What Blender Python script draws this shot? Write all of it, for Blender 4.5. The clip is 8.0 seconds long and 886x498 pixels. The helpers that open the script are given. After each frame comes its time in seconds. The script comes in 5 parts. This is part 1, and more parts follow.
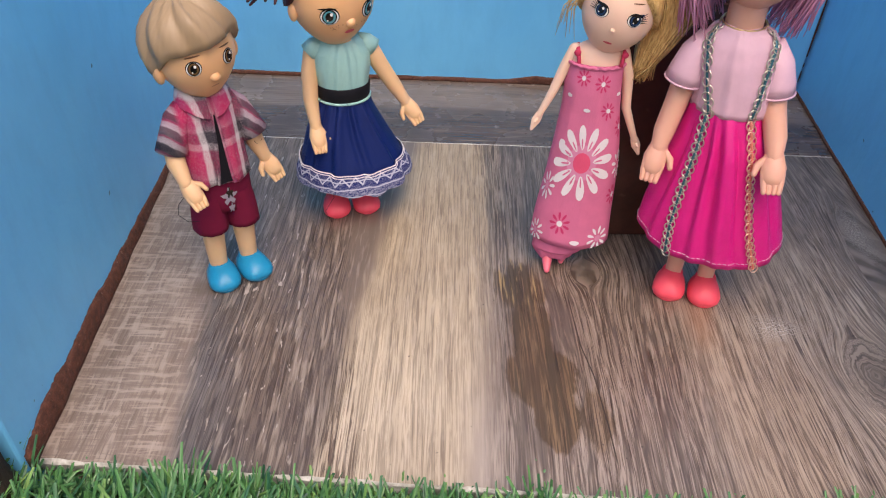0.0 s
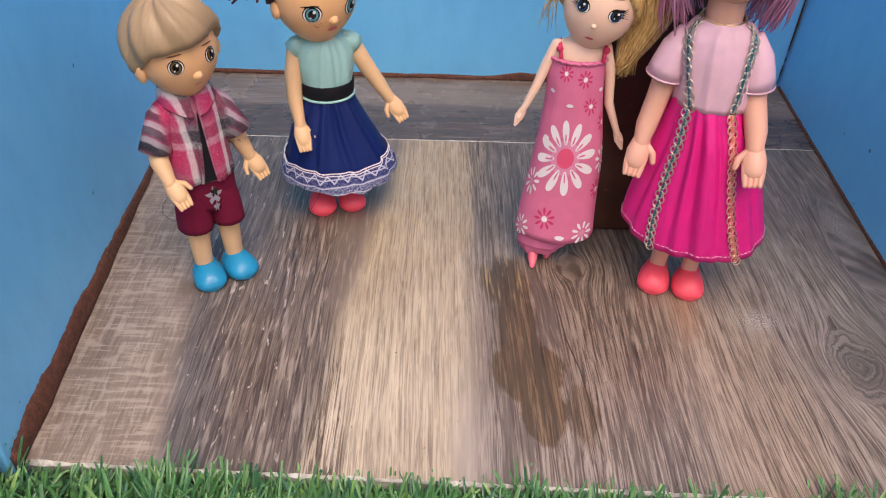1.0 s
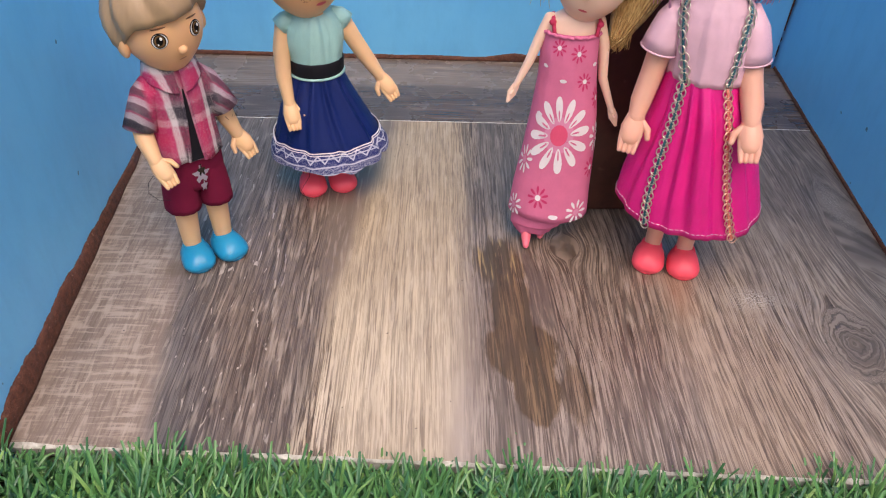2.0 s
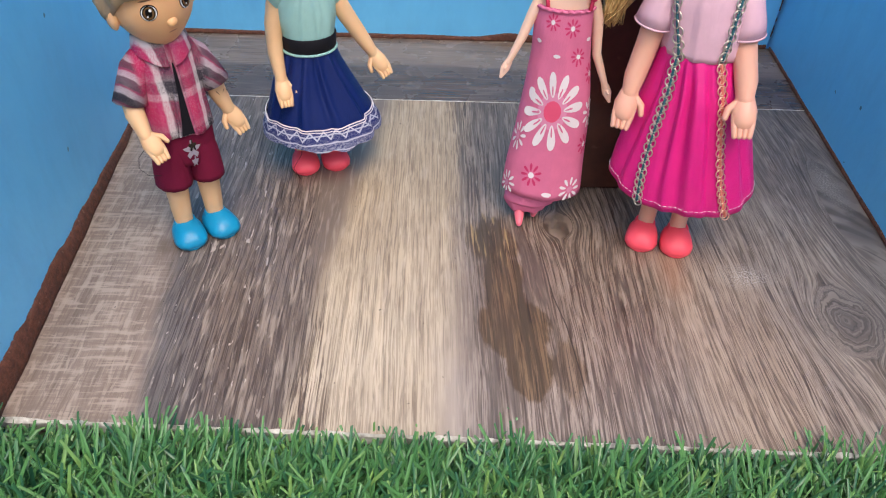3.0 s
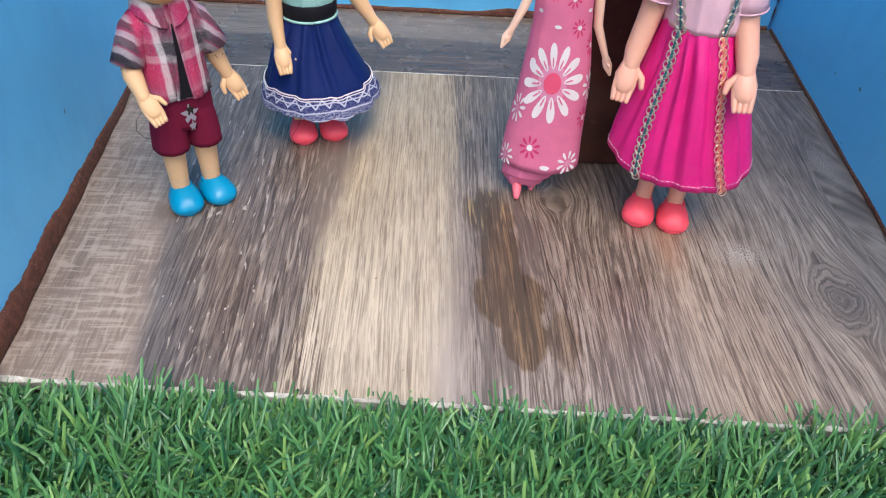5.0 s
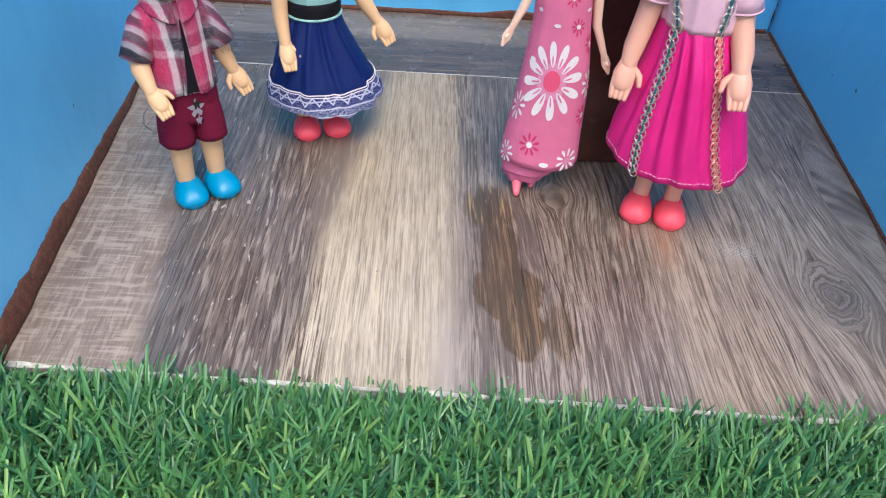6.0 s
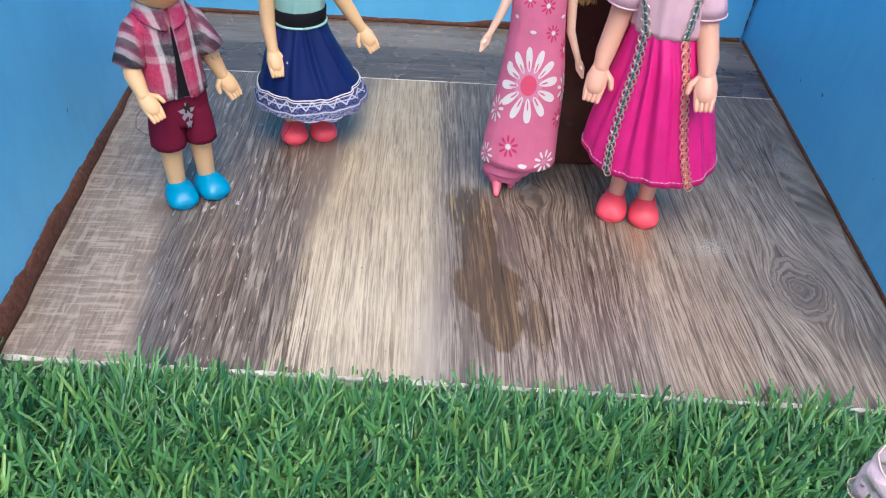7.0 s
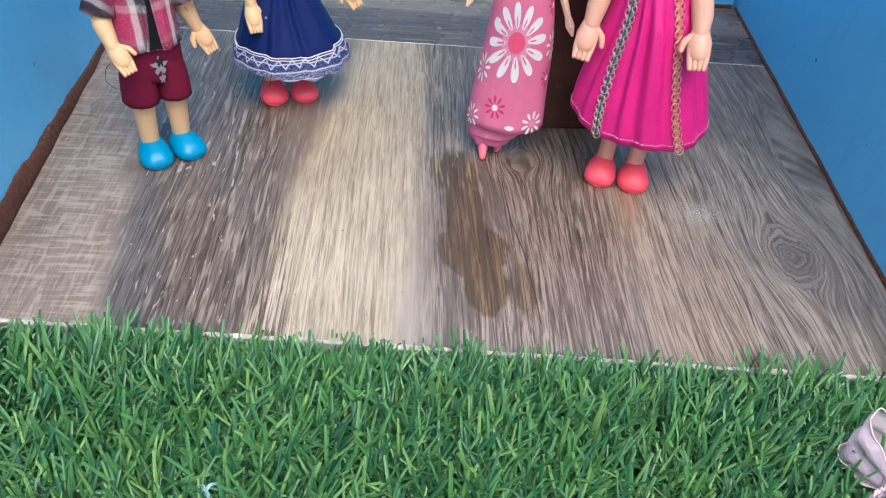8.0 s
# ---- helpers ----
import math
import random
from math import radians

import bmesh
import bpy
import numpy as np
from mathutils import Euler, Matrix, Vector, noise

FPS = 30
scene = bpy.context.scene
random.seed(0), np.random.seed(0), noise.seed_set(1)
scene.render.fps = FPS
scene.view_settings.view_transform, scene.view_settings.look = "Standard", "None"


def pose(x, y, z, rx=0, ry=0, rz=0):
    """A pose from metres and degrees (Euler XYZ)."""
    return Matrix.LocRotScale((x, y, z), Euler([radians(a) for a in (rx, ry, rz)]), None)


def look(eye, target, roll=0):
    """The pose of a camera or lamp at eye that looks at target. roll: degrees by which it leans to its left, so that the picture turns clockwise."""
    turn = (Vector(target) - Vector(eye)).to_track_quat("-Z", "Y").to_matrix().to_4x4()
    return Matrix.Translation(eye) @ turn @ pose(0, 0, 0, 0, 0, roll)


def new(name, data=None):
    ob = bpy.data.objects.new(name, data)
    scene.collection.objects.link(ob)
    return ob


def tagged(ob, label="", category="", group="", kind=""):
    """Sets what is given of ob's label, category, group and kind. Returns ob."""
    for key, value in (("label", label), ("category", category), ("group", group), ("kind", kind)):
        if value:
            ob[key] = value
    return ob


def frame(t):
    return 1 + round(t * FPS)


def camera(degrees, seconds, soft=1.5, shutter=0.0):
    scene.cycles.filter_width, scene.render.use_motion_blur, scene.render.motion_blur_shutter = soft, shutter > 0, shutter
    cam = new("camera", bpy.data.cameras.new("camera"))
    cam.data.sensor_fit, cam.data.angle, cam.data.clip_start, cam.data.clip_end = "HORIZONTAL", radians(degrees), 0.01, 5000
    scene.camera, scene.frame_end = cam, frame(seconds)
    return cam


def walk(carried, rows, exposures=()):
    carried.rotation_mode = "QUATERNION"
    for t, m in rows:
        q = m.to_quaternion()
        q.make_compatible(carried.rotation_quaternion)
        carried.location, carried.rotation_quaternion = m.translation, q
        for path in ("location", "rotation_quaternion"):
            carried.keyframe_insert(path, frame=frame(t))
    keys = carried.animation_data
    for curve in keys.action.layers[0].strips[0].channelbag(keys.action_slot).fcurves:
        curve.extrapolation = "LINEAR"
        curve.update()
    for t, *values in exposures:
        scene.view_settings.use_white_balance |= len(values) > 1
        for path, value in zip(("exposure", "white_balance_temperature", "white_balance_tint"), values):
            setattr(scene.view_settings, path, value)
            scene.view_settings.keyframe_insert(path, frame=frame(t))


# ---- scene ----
import functools

# ---------------- camera and its walk ----------------
cam = camera(62.2, 8.0, soft=1.15)
PATH = [
    (0.0, -0.0377, -0.2106, 0.3201, 51.16, -1.68, 1.19),
    (0.5, -0.0359, -0.2122, 0.3206, 51.18, -1.66, 0.65),
    (1.0, -0.0355, -0.2123, 0.3205, 51.01, -1.69, 0.11),
    (1.5, -0.0345, -0.2111, 0.3162, 50.69, -1.70, -0.16),
    (3.0, -0.0316, -0.2144, 0.3053, 49.32, -2.01, -0.58),
    (3.5, -0.0317, -0.2187, 0.3049, 48.81, -2.34, -0.67),
    (4.0, -0.0336, -0.2240, 0.3041, 48.36, -2.72, -0.60),
    (4.5, -0.0331, -0.2193, 0.2992, 48.04, -3.00, -0.47),
    (6.0, -0.0313, -0.2301, 0.2996, 48.41, -3.38, 0.32),
    (6.5, -0.0267, -0.2416, 0.3031, 49.14, -3.32, -0.01),
    (7.0, -0.0261, -0.2490, 0.3041, 49.43, -3.58, -0.45),
    (7.5, -0.0250, -0.2477, 0.2981, 49.03, -4.02, -0.76),
    (8.0, -0.0236, -0.2449, 0.2881, 47.81, -4.59, -1.01),
]
EXPOSURES = [(0.0, -0.17, 6900, 18), (1.5, -0.14, 7000, 20), (3.0, -0.04, 6500, 13), (4.5, 0.02, 6250, 10), (6.0, 0.09, 5950, 9), (8.0, 0.09, 5950, 6)]
walk(cam, [(t, pose(x, y, z, rx, ry, rz)) for t, x, y, z, rx, ry, rz in PATH], EXPOSURES)

# ---------------- world, sun ----------------
world = bpy.data.worlds.new("sky")
scene.world = world
world.use_nodes = True
wn = world.node_tree.nodes
sky = wn.new("ShaderNodeTexSky")
sky.sky_type, sky.sun_disc = "NISHITA", False
SUN_EL, SUN_AZ = 66.0, 165.0      # azimuth clockwise from +y
sky.sun_elevation, sky.sun_rotation = radians(SUN_EL), radians(SUN_AZ)
sky.dust_density, sky.air_density = 6.0, 1.0
wn["Background"].inputs["Strength"].default_value = 0.22
world.node_tree.links.new(sky.outputs[0], wn["Background"].inputs["Color"])
sun = new("sun", bpy.data.lights.new("sun", "SUN"))
sun.data.energy, sun.data.angle, sun.data.color = 1.5, radians(50), (1.0, 0.95, 0.88)
sd = Vector((math.sin(radians(SUN_AZ)) * math.cos(radians(SUN_EL)), math.cos(radians(SUN_AZ)) * math.cos(radians(SUN_EL)), math.sin(radians(SUN_EL))))
sun.matrix_world = look(sd * 3, (0, 0.2, 0))


# ---------------- materials ----------------
class Mat:
    """A node material with short helpers."""

    def __init__(self, name, rough=0.6, metal=0.0, color=(0.5, 0.5, 0.5), spec=0.5):
        self.m = bpy.data.materials.new(name)
        self.m.use_nodes = True
        self.t = self.m.node_tree
        self.b = self.t.nodes["Principled BSDF"]
        self.b.inputs["Roughness"].default_value = rough
        self.b.inputs["Metallic"].default_value = metal
        self.b.inputs["Base Color"].default_value = (*color, 1)
        self.b.inputs["Specular IOR Level"].default_value = spec

    def node(self, kind, **kw):
        n = self.t.nodes.new("ShaderNode" + kind)
        for k, v in kw.items():
            setattr(n, k, v)
        return n

    def set(self, n, i, v):
        if hasattr(v, "links"):
            self.t.links.new(v, n.inputs[i])
        else:
            n.inputs[i].default_value = v

    def coord(self, scale=(1, 1, 1), loc=(0, 0, 0)):
        c, m = self.node("TexCoord"), self.node("Mapping")
        self.set(m, "Vector", c.outputs["Object"])
        m.inputs["Scale"].default_value, m.inputs["Location"].default_value = scale, loc
        return m.outputs[0]

    def noise(self, vec, scale, detail=4, rough=0.6, dist=0.0):
        n = self.node("TexNoise")
        self.set(n, "Vector", vec), self.set(n, "Scale", scale), self.set(n, "Detail", detail)
        self.set(n, "Roughness", rough), self.set(n, "Distortion", dist)
        return n.outputs["Fac"]

    def ramp(self, fac, stops, smooth=True):
        r = self.node("ValToRGB")
        e = r.color_ramp.elements
        while len(e) < len(stops):
            e.new(0.5)
        for k, (p, c) in zip(e, stops):
            k.position = p
            k.color = (c, c, c, 1) if isinstance(c, (int, float)) else (*c, 1)
        r.color_ramp.interpolation = "LINEAR" if smooth else "CONSTANT"
        self.set(r, "Fac", fac)
        return r.outputs["Color"]

    def mix(self, fac, a, b, mode="MIX"):
        n = self.node("MixRGB", blend_type=mode)
        self.set(n, "Fac", fac)
        for i, v in ((1, a), (2, b)):
            self.set(n, i, v if hasattr(v, "links") else (*v, 1))
        return n.outputs[0]

    def math(self, op, a, b=0.0, c=None, clamp=False):
        n = self.node("Math", operation=op, use_clamp=clamp)
        self.set(n, 0, a), self.set(n, 1, b)
        if c is not None:
            self.set(n, 2, c)
        return n.outputs[0]

    def xyz(self, vec):
        n = self.node("SeparateXYZ")
        self.set(n, 0, vec)
        return n.outputs

    def bump(self, h, strength=0.3, dist=0.001):
        n = self.node("Bump")
        self.set(n, "Height", h), self.set(n, "Strength", strength), self.set(n, "Distance", dist)
        self.set(self.b, "Normal", n.outputs[0])

    def color(self, c):
        self.set(self.b, "Base Color", c)

    def rough(self, r):
        self.set(self.b, "Roughness", r)


def plastic(name, color, rough=0.4, sss=0.0):
    k = Mat(name, rough, 0, color, 0.38)
    v = k.coord()
    k.color(k.mix(k.ramp(k.noise(v, 60, 3), [(0.35, 0.0), (0.7, 0.35)]), color, tuple(c * 0.86 for c in color)))
    k.rough(k.math("MULTIPLY_ADD", k.noise(v, 180, 3), 0.25, rough - 0.12))
    k.bump(k.noise(v, 350, 2), 0.08, 0.0006)
    if sss:
        k.b.inputs["Subsurface Weight"].default_value = sss
        k.b.inputs["Subsurface Radius"].default_value = (0.004, 0.002, 0.001)
    return k.m


def cloth(name, color, rough=0.75, sheen=0.0, weave=1500, spec=0.15, folds=0.25):
    k = Mat(name, rough, 0, color, spec)
    v = k.coord()
    n = k.noise(v, 90, 4)
    k.color(k.mix(k.ramp(n, [(0.3, 0.0), (0.75, 0.5)]), color, tuple(c * 0.78 for c in color)))
    f = k.noise(k.coord((1, 1, 0.35)), 110, 3)
    w = k.math("ADD", k.math("MULTIPLY", f, folds * 4), k.math("MULTIPLY", k.noise(v, weave, 1), 0.25))
    k.bump(w, 0.45, 0.0018)
    return k.m


M_SKIN_TAN = plastic("tan_vinyl", (0.80, 0.455, 0.225), 0.38, 0.15)
M_SKIN_CREAM = plastic("cream_vinyl", (0.73, 0.47, 0.26), 0.42, 0.15)
M_SKIN_PINK = plastic("pink_vinyl", (0.76, 0.41, 0.30), 0.36, 0.15)
M_SKIN_PALE = plastic("pale_peach_vinyl", (0.84, 0.57, 0.43), 0.36, 0.15)
M_HAIR_BOY = plastic("taupe_moulded_hair", (0.36, 0.25, 0.145), 0.36)
M_HAIR_RED = plastic("dark_auburn_hair", (0.055, 0.012, 0.018), 0.5)
M_HAIR_PINK = plastic("lilac_pink_hair", (0.74, 0.35, 0.54), 0.45)
M_BLUE_SHOE = plastic("turquoise_rubber", (0.004, 0.25, 0.46), 0.32)
M_RED_SHOE = plastic("coral_red_rubber", (0.97, 0.095, 0.14), 0.42)
M_PINK_SHOE = plastic("rose_plastic_shoe", (0.80, 0.16, 0.22), 0.35)
M_MAROON = cloth("maroon_cotton", (0.165, 0.010, 0.038), 0.85)
M_NAVY = cloth("navy_satin", (0.004, 0.016, 0.112), 0.46, 0.2, spec=0.22, folds=0.4, weave=5000)
M_TEAL = cloth("mint_satin", (0.33, 0.60, 0.56), 0.30, 0.1, spec=0.6, folds=0.5, weave=5000)
M_BLACK = cloth("black_ribbon", (0.010, 0.010, 0.014), 0.6)
M_MAGENTA = cloth("magenta_satin", (0.76, 0.014, 0.235), 0.34, 0.2, spec=0.4, folds=0.5, weave=5000)
M_BLUSH = cloth("blush_satin", (0.80, 0.50, 0.60), 0.27, 0.1, spec=0.6, folds=0.12, weave=5000)
M_ROSE = cloth("rose_cotton", (0.70, 0.18, 0.32), 0.72)
M_STRAP = cloth("crimson_ribbon", (0.62, 0.05, 0.12), 0.6)
M_WHITE_PRINT = cloth("white_print", (0.82, 0.76, 0.78), 0.75)
M_RED_PRINT = cloth("raspberry_print", (0.62, 0.05, 0.16), 0.75)
M_PALE_PRINT = cloth("pale_pink_print", (0.74, 0.28, 0.44), 0.75)
M_CORAL_PRINT = cloth("coral_print", (0.78, 0.10, 0.20), 0.75)
M_THREAD_W = cloth("white_thread", (0.78, 0.62, 0.70), 0.7)
M_THREAD_K = cloth("black_thread", (0.02, 0.02, 0.02), 0.7)
M_SILVER = Mat("silver_trim", 0.32, 0.9, (0.66, 0.62, 0.52)).m
M_GOLD = Mat("gold_trim", 0.3, 0.9, (0.80, 0.58, 0.28)).m
M_COPPER = Mat("rose_gold_trim", 0.32, 0.85, (0.85, 0.55, 0.42)).m
M_TEAL_FOIL = Mat("teal_foil", 0.35, 0.5, (0.05, 0.18, 0.22)).m
M_CORAL_FOIL = Mat("coral_foil", 0.4, 0.4, (0.75, 0.22, 0.16)).m
M_EYE_WHITE = plastic("eye_white", (0.80, 0.80, 0.78), 0.25)
M_EYE_BROWN = plastic("eye_brown", (0.16, 0.09, 0.04), 0.2)
M_EYE_TEAL = plastic("eye_teal", (0.08, 0.30, 0.36), 0.2)
M_EYE_BLUE = plastic("eye_blue", (0.015, 0.04, 0.10), 0.2)
M_EYE_DARK = plastic("eye_dark", (0.010, 0.008, 0.008), 0.2)
M_BROW = plastic("brow_paint", (0.15, 0.07, 0.03), 0.5)
M_LIP = plastic("lip_paint", (0.66, 0.10, 0.13), 0.35)
M_LIP_TAN = plastic("lip_tan_paint", (0.50, 0.22, 0.13), 0.4)
M_FRECKLE = plastic("freckle_paint", (0.40, 0.17, 0.07), 0.5)


def make_blonde():
    k = Mat("golden_blonde_hair", 0.42, 0, (0.6, 0.4, 0.16))
    n = k.noise(k.coord((1, 1, 0.2)), 900, 3)
    k.color(k.ramp(n, [(0.3, (0.36, 0.20, 0.06)), (0.55, (0.62, 0.41, 0.16)), (0.75, (0.76, 0.57, 0.28))]))
    k.bump(n, 0.5, 0.001)
    return k.m


M_BLONDE = make_blonde()


def make_plaid():
    k = Mat("pink_grey_plaid", 0.85, 0, (0.5, 0.1, 0.2), 0.2)
    v = k.coord()
    warp = k.noise(v, 120, 2)
    x, y, z = k.xyz(v)
    u = k.math("ADD", k.math("ADD", x, k.math("MULTIPLY", y, 0.5)), k.math("MULTIPLY", warp, 0.0018))
    w = k.math("ADD", z, k.math("MULTIPLY", warp, 0.0018))

    def stripes(c, period, off):
        p = k.math("FRACT", k.math("ADD", k.math("DIVIDE", c, period), off))
        return k.ramp(p, [(0.0, (0.50, 0.025, 0.11)), (0.24, (0.46, 0.03, 0.12)), (0.28, (0.62, 0.54, 0.55)), (0.38, (0.60, 0.54, 0.55)),
                          (0.42, (0.035, 0.032, 0.045)), (0.62, (0.04, 0.036, 0.05)), (0.66, (0.40, 0.30, 0.33)), (0.80, (0.42, 0.06, 0.15)), (1.0, (0.52, 0.025, 0.11))])
    a, b = stripes(u, 0.0215, 0.93), stripes(w, 0.030, 0.86)
    weave = k.noise(k.coord((1, 1, 1)), 2400, 1)
    pick = k.ramp(weave, [(0.44, 0.10), (0.60, 0.62)])
    c = k.mix(pick, a, b)
    c = k.mix(k.ramp(k.noise(k.coord((2.5, 1, 0.6)), 1700, 1), [(0.52, 0.0), (0.68, 0.3)]), c, (0.6, 0.5, 0.52))
    # the sleeves are cut from the grey part of the check
    grey = k.ramp(k.math("FRACT", k.math("DIVIDE", k.math("ADD", u, w), 0.0125)), [(0.0, (0.06, 0.055, 0.07)), (0.34, (0.08, 0.07, 0.09)), (0.42, (0.52, 0.46, 0.49)), (0.72, (0.44, 0.36, 0.40)), (0.80, (0.34, 0.05, 0.12)), (0.95, (0.06, 0.055, 0.07))])
    grey = k.mix(pick, grey, k.mix(1.0, grey, (0.45, 0.42, 0.46), "MULTIPLY"))
    c = k.mix(k.ramp(k.math("MULTIPLY", k.math("ABSOLUTE", x), 20.0), [(0.325, 0.0), (0.38, 0.8)]), c, grey)
    k.color(c)
    k.bump(k.math("ADD", k.math("MULTIPLY", k.noise(v, 110, 3), 1.2), k.math("MULTIPLY", weave, 0.3)), 0.5, 0.0018)
    return k.m


M_PLAID = make_plaid()


def make_lace():
    k = Mat("white_navy_lace", 0.8, 0, (0.5, 0.5, 0.6), 0.2)
    v = k.coord()
    x, y, z = k.xyz(v)
    ang = k.math("ARCTAN2", x, k.math("MULTIPLY", y, -1.0))
    zig = k.math("ABSOLUTE", k.math("SUBTRACT", k.math("FRACT", k.math("MULTIPLY", ang, 3.6)), 0.5))
    h = k.math("SUBTRACT", k.math("MULTIPLY", k.math("SUBTRACT", z, 0.0355), 95.0), zig)
    line = k.math("LESS_THAN", k.math("ABSOLUTE", k.math("SUBTRACT", h, 0.28)), 0.07)
    edge = k.math("LESS_THAN", k.math("FRACT", k.math("MULTIPLY", k.math("SUBTRACT", z, 0.0355), 190)), 0.16)
    n = k.ramp(k.noise(v, 1500, 2), [(0.50, 0.0), (0.62, 0.42)])
    low = k.math("MULTIPLY", k.math("LESS_THAN", z, 0.0368), k.ramp(k.noise(v, 900, 2), [(0.44, 0.0), (0.58, 0.6)]))
    f = k.math("MAXIMUM", k.math("MAXIMUM", k.math("MAXIMUM", line, edge), n), low)
    k.color(k.mix(k.math("MULTIPLY", f, 0.82), (0.012, 0.022, 0.13), (0.56, 0.57, 0.68)))
    k.bump(f, 0.6, 0.0008)
    return k.m


M_LACE = make_lace()


def make_floor():
    """Wood-look glazed tile: wide bands running to the back, two knots, a damp patch, stains, painted sheen and a
    painted shoe reflection.
    """
    k = Mat("wood_look_tile", 0.34, 0, (0.4, 0.3, 0.2), 0.7)
    v = k.coord()
    x, y, z = k.xyz(v)
    add, sub, mul, div = (functools.partial(k.math, op) for op in ("ADD", "SUBTRACT", "MULTIPLY", "DIVIDE"))

    def step(val, lo, hi):
        n = k.node("MapRange", interpolation_type="SMOOTHSTEP")
        k.set(n, 0, val), k.set(n, 1, lo), k.set(n, 2, hi)
        return n.outputs[0]

    def band(val, a0, a1, b0, b1):
        return mul(step(val, a0, a1), sub(1.0, step(val, b0, b1)))

    # the grain runs along y and parts round the knots like water round stones
    slow = sub(k.noise(k.coord((1, 0.30, 1)), 16, 2, 0.5), 0.5)
    quick = sub(k.noise(k.coord((1, 0.22, 1), (0.4, 0.1, 0)), 90, 2, 0.5), 0.5)
    xw = add(x, mul(slow, add(0.008, mul(step(x, 0.0, 0.12), 0.010))))
    xw = add(xw, mul(quick, 0.0020))
    grain, eyes = xw, []
    for cx, cy, rx, ry in ((0.2215, 0.083, 0.0165, 0.027), (0.266, 0.190, 0.013, 0.062), (0.061, 0.168, 0.010, 0.013)):
        dx, dy = sub(xw, cx), mul(sub(y, cy), rx / ry)
        r2 = add(mul(dx, dx), mul(dy, dy))
        grain = sub(grain, div(mul(dx, rx * rx * 0.95), k.math("MAXIMUM", r2, rx * rx)))
        eyes.append(div(k.math("SQRT", r2), rx))
    eyes[0] = add(eyes[0], mul(sub(k.noise(k.coord((1, 0.6, 1)), 75, 3), 0.5), 0.7))
    inside = sub(1.0, step(eyes[0], 0.85, 1.1))
    rings = add(mul(eyes[0], 0.011), mul(quick, 0.004))
    grain = add(mul(grain, sub(1.0, inside)), mul(rings, inside))

    def along(sx, sy, off=0.0):
        n = k.node("CombineXYZ")
        k.set(n, 0, mul(grain, sx)), k.set(n, 1, add(mul(y, sy), off)), k.set(n, 2, off * 3.1)
        return n.outputs[0]
    dash = k.noise(along(620, 17), 1.0, 3, 0.55, 0.3)
    pore = k.noise(along(1150, 60, 2.0), 1.0, 2, 0.5, 0.2)
    broad = k.noise(along(120, 7, 5.0), 1.0, 4, 0.6, 0.5)
    vein = k.noise(along(62, 3.4, 9.0), 1.0, 3, 0.5, 0.9)
    fine = k.noise(along(360, 4.0, 30.0), 1.0, 3, 0.5, 0.25)
    fine2 = k.noise(along(470, 6.0, 41.0), 1.0, 2, 0.5, 0.25)
    pale_n = k.noise(along(420, 34, 12.0), 1.0, 2, 0.5, 0.4)
    mott = k.noise(v, 24, 5, 0.65)
    fleck_n = k.noise(k.coord((1, 1, 1), (0.3, 0.2, 0)), 900, 2, 0.6)

    # colour bands from wall to wall
    edge = add(mul(slow, 0.020), mul(quick, 0.010))
    xb = add(x, edge)
    xl = add(xb, mul(sub(y, 0.12), 0.14))
    xp = sub(xb, mul(sub(y, 0.12), 0.12))
    xr = sub(xb, mul(sub(y, 0.13), 0.08))
    left, second = (0.28, 0.215, 0.18), (0.18, 0.138, 0.118)
    c = k.mix(step(xl, -0.192, -0.180), left, (0.155, 0.132, 0.128))
    c = k.mix(step(xl, -0.172, -0.140), c, second)
    # pale and grey bands lighten toward the front: sky sheen put into the colour
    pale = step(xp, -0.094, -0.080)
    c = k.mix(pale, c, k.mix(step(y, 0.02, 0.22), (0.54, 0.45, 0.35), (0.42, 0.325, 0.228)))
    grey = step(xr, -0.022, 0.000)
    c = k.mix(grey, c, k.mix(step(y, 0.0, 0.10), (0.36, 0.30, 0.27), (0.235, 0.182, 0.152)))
    c = k.mix(band(xb, 0.095, 0.135, 0.165, 0.20), c, (0.37, 0.285, 0.225))
    c = k.mix(step(xb, 0.165, 0.205), c, (0.37, 0.305, 0.26))
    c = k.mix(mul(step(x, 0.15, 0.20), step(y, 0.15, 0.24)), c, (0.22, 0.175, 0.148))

    # softness of the grain from band to band
    m_left = sub(1.0, step(xl, -0.198, -0.180))
    m_second = band(xl, -0.19, -0.178, -0.10, -0.085)
    m_pale = band(xp, -0.094, -0.080, -0.02, 0.0)
    m_mid = band(xb, -0.016, 0.006, 0.10, 0.13)
    m_right = step(xb, 0.10, 0.14)

    def dark_of(col, r, g, b):
        return k.mix(1.0, col, (r, g, b), "MULTIPLY")
    c = k.mix(mul(k.ramp(broad, [(0.38, 0.0), (0.62, 1.0)]), 0.42), c, dark_of(c, 0.68, 0.62, 0.58))
    c = k.mix(mul(k.ramp(broad, [(0.30, 1.0), (0.46, 0.0)]), 0.40), c, dark_of(c, 1.30, 1.27, 1.24))
    amount = add(add(mul(m_left, 0.35), mul(m_second, 0.75)), add(mul(m_pale, 0.55), add(mul(m_mid, 0.95), mul(m_right, 0.90))))
    dashes = k.ramp(dash, [(0.40, 1.0), (0.46, 0.0)])
    c = k.mix(mul(dashes, mul(amount, 0.80)), c, dark_of(c, 0.40, 0.35, 0.32))
    pores = k.ramp(pore, [(0.40, 1.0), (0.46, 0.0)])
    c = k.mix(mul(pores, mul(amount, 0.55)), c, dark_of(c, 0.48, 0.43, 0.41))
    ridge = [(0.462, 0.0), (0.480, 1.0), (0.512, 1.0), (0.530, 0.0)]
